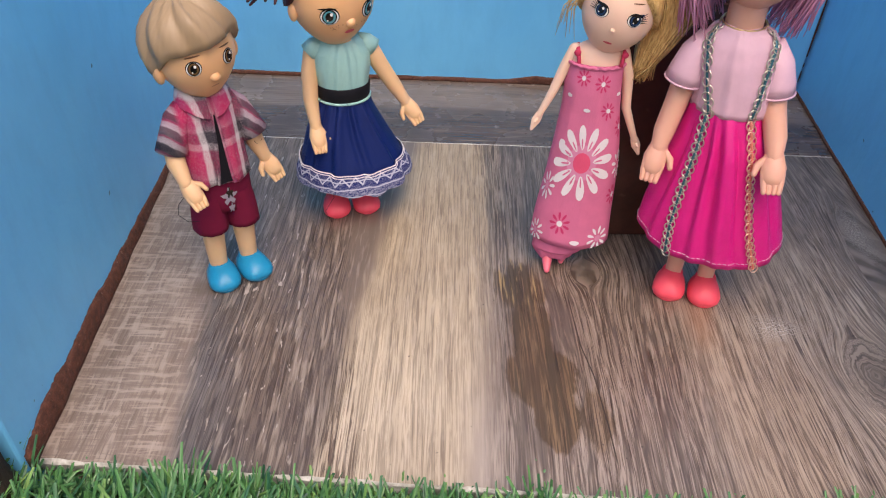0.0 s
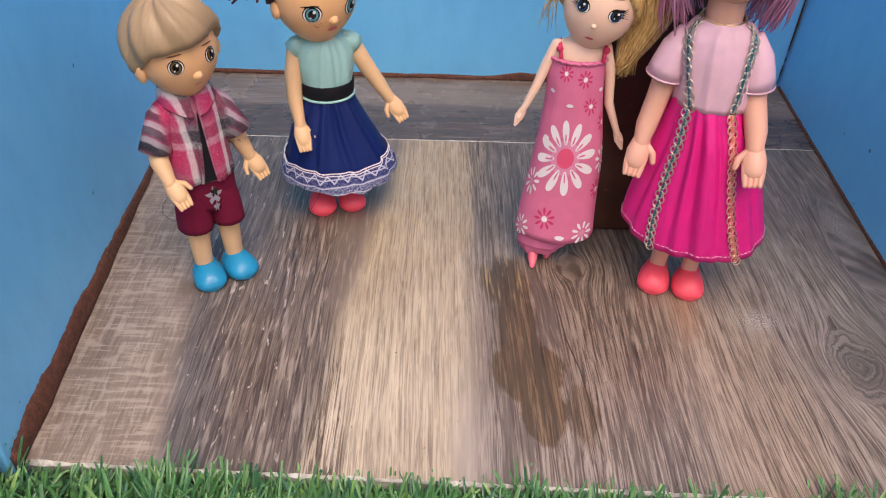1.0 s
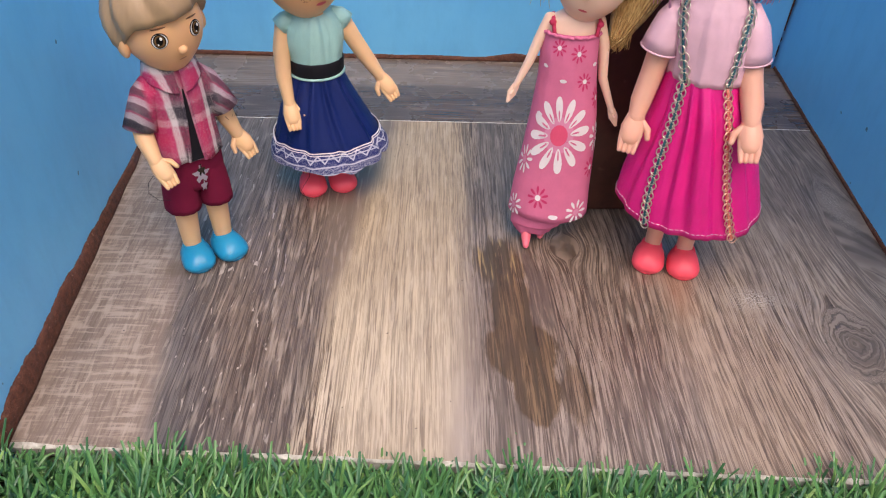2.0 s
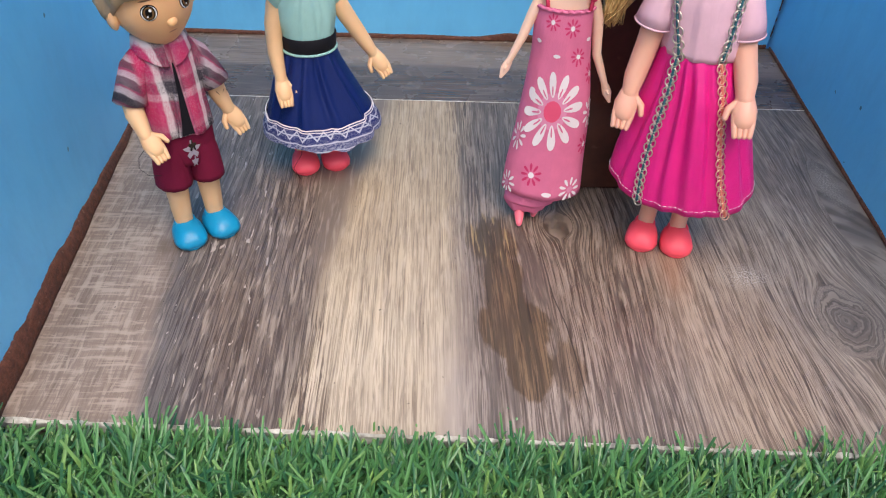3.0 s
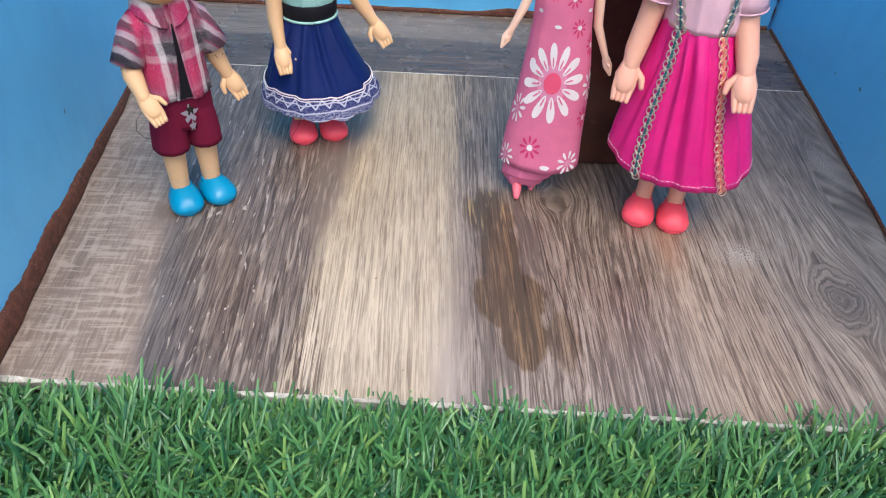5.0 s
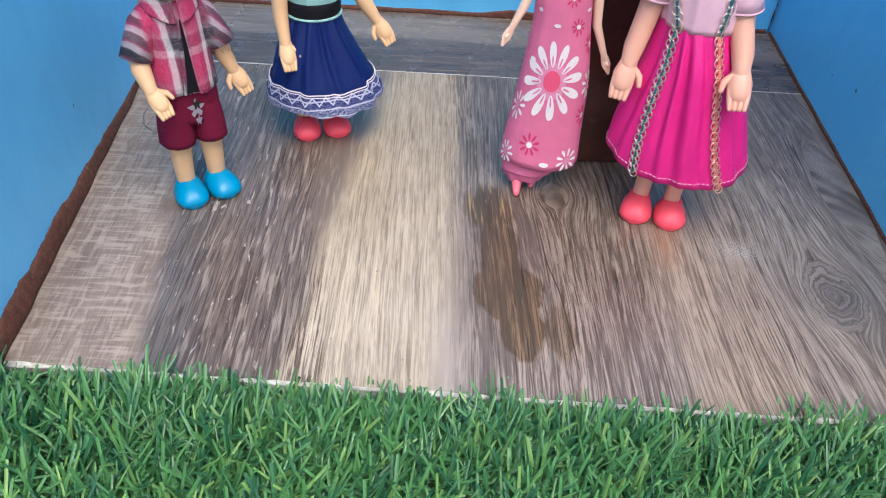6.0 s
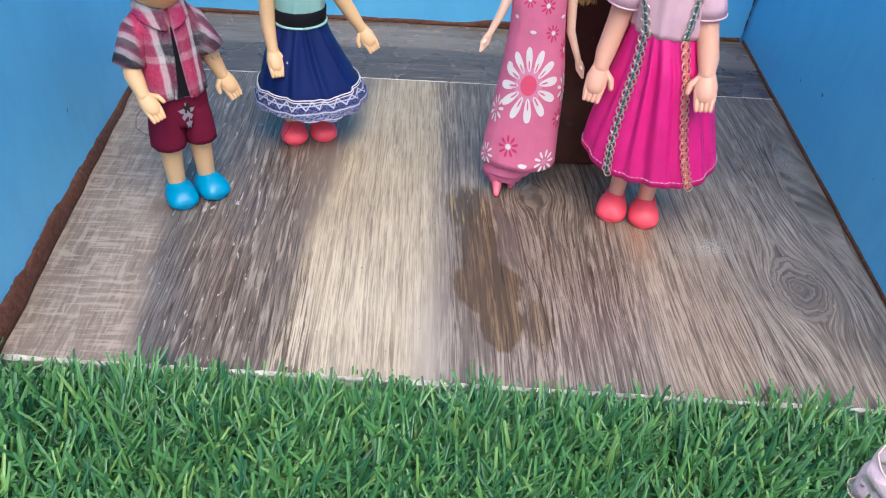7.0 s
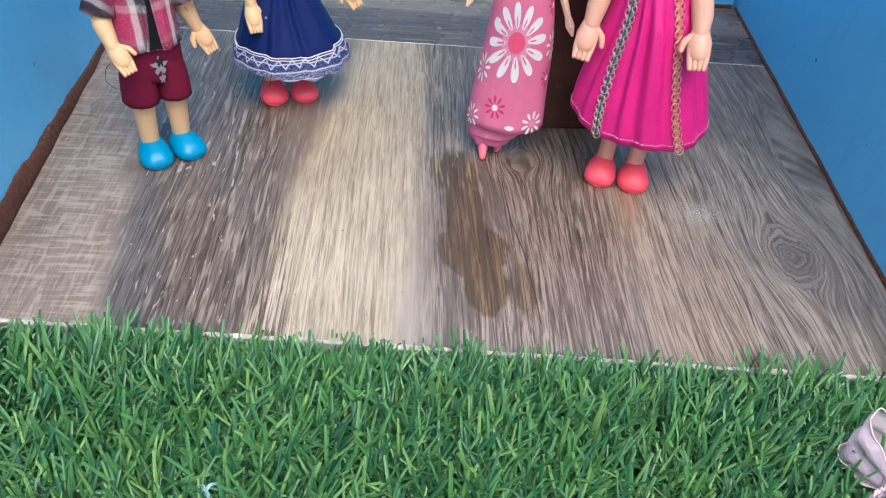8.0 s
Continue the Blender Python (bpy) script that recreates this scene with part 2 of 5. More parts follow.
    thread = k.math("MAXIMUM", k.ramp(fine, ridge), mul(k.ramp(fine2, ridge), 0.8))
    thread = mul(thread, k.ramp(k.noise(along(430, 42, 50.0), 1.0, 2), [(0.38, 0.10), (0.48, 1.0)]))
    c = k.mix(mul(thread, mul(amount, 0.95)), c, dark_of(c, 0.27, 0.22, 0.20))
    light = k.ramp(pale_n, [(0.55, 0.0), (0.66, 1.0)])
    c = k.mix(mul(light, add(0.20, mul(m_second, 0.08))), c, (0.60, 0.50, 0.42))
    # long dark veins, widest between the damp patch and the red shoes
    lines = k.ramp(vein, [(0.455, 0.0), (0.482, 1.0), (0.498, 1.0), (0.52, 0.0)])
    lines2 = k.ramp(vein, [(0.60, 0.0), (0.615, 0.8), (0.625, 0.8), (0.64, 0.0)])
    veins = mul(k.math("MAXIMUM", lines, lines2), add(mul(m_mid, 0.80), mul(band(xb, 0.17, 0.20, 0.30, 0.32), 0.55)))
    c = k.mix(veins, c, (0.095, 0.072, 0.062))
    # sawn cross-marks on the band by the wall
    saw = k.noise(k.coord((0.13, 1, 1)), 270, 4, 0.65, 0.5)
    saw2 = k.noise(k.coord((1, 0.14, 1), (0.2, 0, 0)), 300, 3, 0.6, 0.5)
    c = k.mix(mul(k.ramp(saw, [(0.52, 0.0), (0.60, 0.75)]), m_left), c, (0.42, 0.335, 0.285))
    c = k.mix(mul(k.ramp(saw2, [(0.53, 0.0), (0.61, 0.7)]), m_left), c, (0.42, 0.335, 0.285))
    c = k.mix(mul(k.ramp(saw, [(0.38, 0.75), (0.46, 0.0)]), m_left), c, (0.20, 0.148, 0.122))
    # pale worn flecks beside it
    worn = k.ramp(k.noise(k.coord((1, 0.20, 1), (0.1, 0.4, 0)), 380, 2, 0.5, 0.8), [(0.66, 0.0), (0.70, 0.8)])
    c = k.mix(mul(worn, band(xl, -0.19, -0.178, -0.135, -0.11)), c, (0.46, 0.40, 0.36))
    # knots: dark hearts with broken rings
    wave = k.math("FRACT", add(mul(eyes[0], 4.6), mul(mott, 2.0)))
    heart = mul(k.ramp(wave, [(0.0, 1.0), (0.20, 0.0), (0.80, 0.0), (1.0, 1.0)]), sub(1.0, step(eyes[0], 0.95, 1.35)))
    c = k.mix(mul(sub(1.0, step(eyes[0], 0.30, 1.25)), 0.55), c, (0.150, 0.122, 0.108))
    c = k.mix(mul(heart, 0.9), c, (0.07, 0.055, 0.048))
    c = k.mix(mul(sub(1.0, step(add(eyes[1], mul(sub(mott, 0.5), 1.2)), 0.45, 1.1)), 0.42), c, (0.135, 0.108, 0.095))
    c = k.mix(mul(sub(1.0, step(add(eyes[2], mul(sub(mott, 0.5), 1.0)), 0.35, 1.15)), 0.50), c, (0.125, 0.098, 0.080))

    def blot(cx, cy, sx, sy, soft, wobble, freq=55, aniso=0.6):
        qx, qy = div(sub(x, cx), sx), div(sub(y, cy), sy)
        d = k.math("SQRT", add(mul(qx, qx), mul(qy, qy)))
        d = add(d, mul(sub(k.noise(k.coord((1, aniso, 1)), freq, 4), 0.5), wobble))
        return k.ramp(d, [(1.0 - soft, 1.0), (1.0, 0.0)])
    top, waist = blot(0.0150, 0.150, 0.0185, 0.027, 0.30, 1.2, 170, 0.2), blot(0.0185, 0.108, 0.0140, 0.040, 0.20, 1.1, 190, 0.16)
    main, tongue = blot(0.0225, 0.074, 0.0215, 0.025, 0.12, 0.7, 150, 0.3), blot(0.0290, 0.045, 0.0130, 0.024, 0.10, 0.6, 150, 0.4)
    lobe = blot(0.0500, 0.043, 0.0095, 0.026, 0.25, 1.0, 190, 0.3)
    wet = k.math("MAXIMUM", k.math("MAXIMUM", mul(top, 0.9), waist), k.math("MAXIMUM", k.math("MAXIMUM", main, tongue), mul(lobe, 0.65)))
    c = k.mix(mul(wet, 0.92), c, dark_of(c, 0.58, 0.44, 0.25))
    ribs = k.ramp(k.noise(along(270, 9, 20.0), 1.0, 3, 0.55, 0.4), [(0.45, 1.0), (0.50, 0.0)])
    c = k.mix(mul(mul(wet, ribs), 0.85), c, (0.050, 0.033, 0.018))
    c = k.mix(mul(top, mul(light, 0.5)), c, (0.46, 0.32, 0.14))
    # one fine open crack
    path = k.ramp(mul(y, 5.0), [(0.075, 0.570), (0.19, 0.560), (0.375, 0.530), (0.50, 0.480), (0.685, 0.455)])
    crack = mul(k.math("LESS_THAN", k.math("ABSOLUTE", sub(x, mul(path, 0.1))), 0.00042), band(y, 0.012, 0.02, 0.138, 0.148))
    c = k.mix(mul(crack, 0.9), c, (0.03, 0.022, 0.018))
    # brown stain and chalky scuffs
    c = k.mix(mul(blot(-0.189, 0.138, 0.013, 0.009, 0.6, 0.7), 0.60), c, (0.135, 0.088, 0.055))
    # reddish reflection of the red shoes, painted into the floor colour
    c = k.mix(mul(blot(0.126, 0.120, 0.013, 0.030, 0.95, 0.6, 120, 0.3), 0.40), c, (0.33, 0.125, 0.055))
    chalk = k.ramp(fleck_n, [(0.46, 0.0), (0.60, 1.0)])
    c = k.mix(mul(mul(blot(0.172, 0.120, 0.022, 0.014, 0.9, 0.9, 130), chalk), 0.75), c, (0.58, 0.53, 0.50))
    c = k.mix(mul(mul(blot(0.266, 0.225, 0.012, 0.045, 0.9, 1.0, 90), chalk), 0.6), c, (0.50, 0.45, 0.41))
    c = k.mix(k.ramp(mott, [(0.40, 0.0), (0.75, 0.38)]), c, dark_of(c, 0.74, 0.71, 0.70))
    c = k.mix(k.ramp(k.noise(v, 230, 1), [(0.775, 0.0), (0.79, 0.8)]), c, (0.045, 0.035, 0.03))
    c = k.mix(1.0, c, (0.99, 1.0, 0.95), "MULTIPLY")
    k.color(c)
    rough = k.math("MULTIPLY_ADD", mott, 0.20, 0.25)
    k.rough(add(rough, add(mul(wet, 0.16), mul(dashes, 0.10))))
    k.bump(sub(mul(broad, 0.6), mul(add(dashes, mul(pores, 0.5)), 0.5)), 0.20, 0.0009)
    return k.m


def make_strip():
    """The same tile cut as a strip, with the grain running across."""
    k = Mat("wood_look_strip", 0.34, 0, (0.4, 0.3, 0.2), 0.7)
    v = k.coord()
    x, y, z = k.xyz(v)
    wob = k.math("SUBTRACT", k.noise(k.coord((0.4, 1, 1)), 14, 3), 0.5)
    yy = k.math("ADD", y, k.math("MULTIPLY", wob, 0.020))
    p = k.math("MULTIPLY", k.math("SUBTRACT", yy, 0.33), 8.3)
    c = k.ramp(p, [(0.0, (0.098, 0.068, 0.055)), (0.36, (0.090, 0.062, 0.051)), (0.47, (0.105, 0.075, 0.061)), (0.53, (0.205, 0.155, 0.122)), (0.85, (0.185, 0.140, 0.110)), (1.0, (0.17, 0.128, 0.102))])

    def along(sx, sy, off=0.0):
        n = k.node("CombineXYZ")
        k.set(n, 0, k.math("MULTIPLY_ADD", x, sx, off)), k.set(n, 1, k.math("MULTIPLY", yy, sy)), k.set(n, 2, off)
        return n.outputs[0]
    dash, broad = k.noise(along(26, 620), 1.0, 3, 0.55, 0.3), k.noise(along(7, 120, 4.0), 1.0, 4, 0.6, 0.5)
    dashes = k.ramp(dash, [(0.36, 1.0), (0.47, 0.0)])
    c = k.mix(k.math("MULTIPLY", dashes, 0.7), c, k.mix(1.0, c, (0.42, 0.37, 0.35), "MULTIPLY"))
    c = k.mix(k.ramp(broad, [(0.38, 0.0), (0.62, 0.5)]), c, k.mix(1.0, c, (0.62, 0.57, 0.54), "MULTIPLY"))
    c = k.mix(k.ramp(broad, [(0.30, 0.5), (0.46, 0.0)]), c, k.mix(1.0, c, (1.4, 1.35, 1.3), "MULTIPLY"))
    c = k.mix(k.ramp(k.noise(along(16, 300, 8.0), 1.0, 2), [(0.56, 0.0), (0.68, 0.3)]), c, (0.45, 0.36, 0.29))
    k.color(c)
    k.rough(k.math("MULTIPLY_ADD", k.noise(v, 24, 4), 0.2, 0.17))
    k.bump(k.math("SUBTRACT", broad, k.math("MULTIPLY", dashes, 0.5)), 0.2, 0.0009)
    return k.m


M_TILE, M_STRIP = make_floor(), make_strip()


def make_chalk():
    k = Mat("raw_tile_edge", 0.8, 0, (0.6, 0.58, 0.54))
    n = k.noise(k.coord(), 240, 4)
    k.color(k.ramp(n, [(0.3, (0.36, 0.34, 0.30)), (0.6, (0.68, 0.67, 0.63)), (0.8, (0.80, 0.79, 0.76))]))
    k.bump(n, 0.6, 0.001)
    return k.m


M_CHALK = make_chalk()


def make_blue():
    k = Mat("sky_blue_paint", 0.42, 0, (0.1, 0.4, 0.7), 0.45)
    v = k.coord()
    n, n2 = k.noise(v, 9, 5, 0.6), k.noise(k.coord((1, 1, 0.4)), 70, 4)
    c = k.mix(k.ramp(n, [(0.3, 0.0), (0.7, 1.0)]), (0.125, 0.50, 0.85), (0.165, 0.57, 0.89))
    c = k.mix(k.ramp(n2, [(0.45, 0.0), (0.8, 0.35)]), c, (0.105, 0.39, 0.70))
    spots = k.ramp(k.noise(k.coord((1, 1, 1), (0.37, 0.1, 0.2)), 120, 1), [(0.79, 0.0), (0.81, 0.8)])
    c = k.mix(spots, c, (0.03, 0.07, 0.12))
    k.color(c)
    k.rough(k.math("MULTIPLY_ADD", n, 0.25, 0.30))
    k.bump(k.math("ADD", k.math("MULTIPLY", k.noise(v, 22, 4), 1.5), k.math("MULTIPLY", n2, 0.4)), 0.22, 0.003)
    return k.m


M_BLUE = make_blue()


def make_clay():
    k = Mat("brown_clay", 0.75, 0, (0.17, 0.05, 0.025))
    v = k.coord()
    n = k.noise(v, 260, 5, 0.7)
    c = k.ramp(n, [(0.28, (0.050, 0.015, 0.008)), (0.5, (0.115, 0.036, 0.018)), (0.7, (0.185, 0.064, 0.034))])
    c = k.mix(k.ramp(k.noise(v, 420, 2), [(0.68, 0.0), (0.75, 0.6)]), c, (0.40, 0.24, 0.17))
    k.color(c)
    k.bump(n, 0.8, 0.003)
    return k.m


M_CLAY = make_clay()


def make_post_mat():
    k = Mat("dark_brown_paint", 0.4, 0, (0.06, 0.015, 0.01))
    v = k.coord()
    n = k.noise(v, 40, 4)
    c = k.ramp(n, [(0.3, (0.040, 0.012, 0.007)), (0.7, (0.090, 0.028, 0.016))])
    c = k.mix(k.ramp(k.noise(v, 105, 1), [(0.70, 0.0), (0.78, 0.5)]), c, (0.20, 0.12, 0.09))
    k.color(c)
    k.bump(n, 0.3, 0.002)
    return k.m


M_POST = make_post_mat()


def make_bark():
    k = Mat("dark_bark", 0.9, 0, (0.04, 0.025, 0.015))
    n = k.noise(k.coord((1, 1, 0.25)), 160, 5, 0.7)
    k.color(k.ramp(n, [(0.3, (0.008, 0.006, 0.004)), (0.7, (0.045, 0.028, 0.018))]))
    k.bump(n, 1.0, 0.004)
    return k.m


M_BARK = make_bark()


def make_grass(name, dark, mid, pale):
    k = Mat(name, 0.36, 0, mid, 0.5)
    g = k.node("NewGeometry")
    r = g.outputs["Random Per Island"]
    c = k.ramp(r, [(0.0, dark), (0.45, mid), (0.8, mid), (1.0, pale)])
    c = k.mix(k.ramp(k.noise(k.coord(), 60, 2), [(0.35, 0.0), (0.7, 0.4)]), c, dark)
    k.color(c)
    k.b.inputs["Subsurface Weight"].default_value = 0.0
    return k.m


M_GRASS = make_grass("artificial_grass", (0.017, 0.095, 0.048), (0.085, 0.235, 0.070), (0.23, 0.40, 0.11))


def make_mat_base():
    k = Mat("turf_backing", 0.95, 0, (0.01, 0.03, 0.012))
    n = k.noise(k.coord(), 90, 4)
    k.color(k.ramp(n, [(0.3, (0.006, 0.014, 0.007)), (0.7, (0.015, 0.045, 0.018))]))
    k.bump(n, 0.8, 0.003)
    return k.m


M_BACKING = make_mat_base()


def make_ground():
    k = Mat("packed_earth", 0.95, 0, (0.16, 0.13, 0.10))
    n = k.noise(k.coord(), 3, 8, 0.65)
    k.color(k.ramp(n, [(0.3, (0.10, 0.08, 0.06)), (0.7, (0.22, 0.18, 0.14))]))
    k.bump(n, 0.5, 0.02)
    return k.m


M_GROUND = make_ground()


def make_organza():
    k = Mat("lilac_organza", 0.5, 0, (0.70, 0.48, 0.68))
    v = k.coord()
    w = k.noise(v, 2600, 2)
    k.color(k.mix(w, (0.76, 0.52, 0.72), (0.84, 0.66, 0.80)))
    k.b.inputs["Sheen Weight"].default_value = 0.4
    out = k.t.nodes["Material Output"]
    tr, mx = k.node("BsdfTransparent"), k.node("MixShader")
    k.set(mx, 0, k.ramp(w, [(0.3, 0.30), (0.7, 0.46)]))
    k.t.links.new(tr.outputs[0], mx.inputs[1])
    k.t.links.new(k.b.outputs[0], mx.inputs[2])
    k.t.links.new(mx.outputs[0], out.inputs["Surface"])
    return k.m


M_ORGANZA = make_organza()
M_HEM = cloth("cream_overlock", (0.74, 0.56, 0.50), 0.7)
M_CELLO = plastic("pale_blue_tape", (0.36, 0.60, 0.70), 0.3)


# ---------------- mesh helpers ----------------
def link(name, bm, mats, parent=None, smooth=True):
    me = bpy.data.meshes.new(name)
    bmesh.ops.recalc_face_normals(bm, faces=bm.faces)
    bm.to_mesh(me)
    bm.free()
    for m in mats:
        me.materials.append(m)
    if smooth:
        me.polygons.foreach_set("use_smooth", [True] * len(me.polygons))
    ob = new(name, me)
    if parent:
        ob.parent = parent
    return ob


class Body:
    """Collects a thing's surfaces into one mesh with several materials."""

    def __init__(self):
        self.bm, self.mats = bmesh.new(), []

    def slot(self, m):
        if m not in self.mats:
            self.mats.append(m)
        return self.mats.index(m)

    def loft(self, rings, mat, closed=True, caps=(False, False)):
        i = self.slot(mat)
        vs = [[self.bm.verts.new(p) for p in r] for r in rings]
        n = len(vs[0])
        for a, b in zip(vs, vs[1:]):
            for j in range(n if closed else n - 1):
                k = (j + 1) % n
                self.bm.faces.new((a[j], a[k], b[k], b[j])).material_index = i
        for want, r in zip(caps, (vs[0], vs[-1])):
            if want:
                mid = self.bm.verts.new(sum((v.co for v in r), Vector()) / n)
                for j in range(n):
                    self.bm.faces.new((r[j], r[(j + 1) % n], mid)).material_index = i
        return vs

    def tube(self, pts, radii, mat, n=12, round_ends=True, squash=1.0):
        pts = [Vector(p) for p in pts]
        rings, side = [], None
        ends = []
        for j, p in enumerate(pts):
            d = (pts[min(j + 1, len(pts) - 1)] - pts[max(j - 1, 0)]).normalized()
            if side is None:
                side = d.cross(Vector((0, 1, 0.1)))
                if side.length < 0.1:
                    side = d.cross(Vector((1, 0, 0)))
            side = (side - d * side.dot(d)).normalized()
            ends.append((p, d, side, d.cross(side)))

        def circle(p, s, o, r):
            return [p + s * (r * math.cos(a)) + o * (r * squash * math.sin(a)) for a in (2 * math.pi * q / n for q in range(n))]
        if round_ends:
            p, d, s, o = ends[0]
            for a in (80, 50, 22):
                rings.append(circle(p - d * radii[0] * math.sin(radians(a)), s, o, radii[0] * math.cos(radians(a))))
        for (p, d, s, o), r in zip(ends, radii):
            rings.append(circle(p, s, o, r))
        if round_ends:
            p, d, s, o = ends[-1]
            for a in (22, 50, 80):
                rings.append(circle(p + d * radii[-1] * math.sin(radians(a)), s, o, radii[-1] * math.cos(radians(a))))
        self.loft(rings, mat, True, (True, True))

    def ball(self, c, r, mat, n=20, m=12, fn=None, turn=None):
        rings = []
        for j in range(1, m):
            el = math.pi * (j / m - 0.5)
            ring = []
            for q in range(n):
                az = 2 * math.pi * q / n
                p = Vector((math.cos(el) * math.sin(az) * r[0], -math.cos(el) * math.cos(az) * r[1], math.sin(el) * r[2]))
                if fn:
                    p = fn(p)
                ring.append((turn @ p if turn else p) + Vector(c))
            rings.append(ring)
        self.loft(rings, mat, True, (True, True))

    def patch(self, surf, cu, cv, ru, rv, lift, mat, turn=0.0, n=18, shape=None):
        """A flat print laid on a surface surf(u, v, lift), round (cu, cv)."""
        i = self.slot(mat)
        ct, st = math.cos(radians(turn)), math.sin(radians(turn))
        rim = []
        mid = self.bm.verts.new(surf(cu, cv, lift))
        inner = []
        for q in range(n):
            a = 2 * math.pi * q / n
            k = shape(a) if shape else 1.0
            for part, bag in ((0.5, inner), (1.0, rim)):
                x, y = part * k * math.cos(a), part * k * math.sin(a)
                x, y = x * ru, y * rv
                bag.append(self.bm.verts.new(surf(cu + (x * ct - y * st), cv + (x * st + y * ct), lift)))
        for q in range(n):
            w = (q + 1) % n
            self.bm.faces.new((mid, inner[q], inner[w])).material_index = i
            self.bm.faces.new((inner[q], rim[q], rim[w], inner[w])).material_index = i

    def torus(self, c, normal, R, r, mat, n=14, m=5, along=None, stretch=1.0):
        z = Vector(normal).normalized()
        x = (Vector(along) - z * Vector(along).dot(z)).normalized() if along is not None else z.orthogonal().normalized()
        y = z.cross(x)
        rings = []
        for q in range(n):
            a = 2 * math.pi * q / n
            d = x * math.cos(a) * stretch + y * math.sin(a)
            e = (x * math.cos(a) + y * math.sin(a))
            rings.append([Vector(c) + d * R + (e * math.cos(b) + z * math.sin(b)) * r for b in (2 * math.pi * w / m for w in range(m))])
        rings.append(rings[0])
        i = self.slot(mat)
        vs = [[self.bm.verts.new(p) for p in g] for g in rings[:-1]]
        for q in range(n):
            a, b = vs[q], vs[(q + 1) % n]
            for w in range(m):
                k = (w + 1) % m
                self.bm.faces.new((a[w], a[k], b[k], b[w])).material_index = i

    def done(self, name, m):
        ob = link(name, self.bm, self.mats)
        ob.matrix_world = m
        return ob


def garment(stations, pleats=0, amp=0.0, phase=0.0, sway=0.0, dip=0.0, gather=False, creases=()):
    """A cloth surface: stations (z, cx, cy, rx, ry) from bottom to top. Returns surf(u degrees round from the front, v 0 bottom to 1 top, lift)."""
    def at(v):
        q = min(max(v, 0.0), 1.0) * (len(stations) - 1)
        j = min(int(q), len(stations) - 2)
        f = q - j
        return [a * (1 - f) + b * f for a, b in zip(stations[j], stations[j + 1])]

    def raw(u, v):
        z, cx, cy, rx, ry = at(v)
        a = radians(u)
        fold = 0.0
        if pleats:
            ph = pleats * a + phase + 0.8 * math.sin(2 * a)
            w = 0.30 + 0.9 * math.sin(math.pi * min(max(v, 0.0), 1.0) ** 1.3) if gather else 0.45 + 0.55 * max(0.0, 1 - v)
            fold = amp * w * min(1.0, max(0.0, 1 - v) * 6) * (1.1 - 2 * abs(math.sin(ph / 2 if pleats % 2 == 0 else ph)) ** 0.8 + 0.45 * math.sin(max(1, pleats // 2) * a + 1.3 + phase))
        for low, high, wide, deep in creases:
            du = ((u - (low + (high - low) * v) + 180) % 360 - 180) / wide
            fold += deep * 1.65 * du * math.exp(-du * du) * min(1.0, max(0.0, 1 - v) * 5) * (0.30 + 0.70 * v)
        k = 1 + fold
        return Vector((cx + rx * k * math.sin(a), cy - ry * k * math.cos(a), z + sway * math.cos(pleats * a + phase) * (1 - v) ** 3 - dip * max(0.0, math.cos(a - 0.15)) ** 3 * max(0.0, 1 - v) ** 2))

    def surf(u, v, lift=0.0):
        p = raw(u, v)
        if lift:
            du, dv = raw(u + 1, v) - raw(u - 1, v), raw(u, min(v + 0.01, 1)) - raw(u, max(v - 0.01, 0))
            n = du.cross(dv)
            if n.length > 0:
                p = p + n.normalized() * lift
        return p
    return surf


def wear(body, surf, mat, nu=72, nv=16, v0=0.0, v1=1.0, thick=0.0007, top=False):
    """Adds a garment surface with a turned-in hem."""
    rings = [[surf(360 * q / nu, v0, -thick * 2 - 0.001) + Vector((0, 0, 0.002)) for q in range(nu)], [surf(360 * q / nu, v0, -thick) for q in range(nu)]]
    for j in range(nv + 1):
        rings.append([surf(360 * q / nu, v0 + (v1 - v0) * j / nv) for q in range(nu)])
    body.loft(rings, mat, True, (False, top))


def head_shape(c, r, turn, chin=0.22, cheek=0.06, jaw=1.12):
    """surf(az, el, lift) of a doll's head: azimuth from the face's front, elevation, degrees."""
    def surf(az, el, lift=0.0):
        a, e = radians(az), radians(el)
        s = math.sin(e)
        k = 1 - chin * max(0.0, -s) ** 2 + cheek * math.exp(-((s + 0.35) / 0.28) ** 2) * max(0.0, math.cos(a))
        d = Vector((math.sin(a) * math.cos(e) * r[0] * k, -math.cos(a) * math.cos(e) * r[1] * (1 - 0.10 * max(0.0, -s) ** 2), s * r[2] * (jaw if s < 0 else 1.0)))
        d = d + d.normalized() * lift
        return turn @ d + Vector(c)
    return surf


def add_head(body, surf, mat, n=36, m=22):
    rings = [[surf(360 * q / n, -90 + 180 * j / m) for q in range(n)] for j in range(1, m)]
    body.loft(rings, mat, True, (True, True))


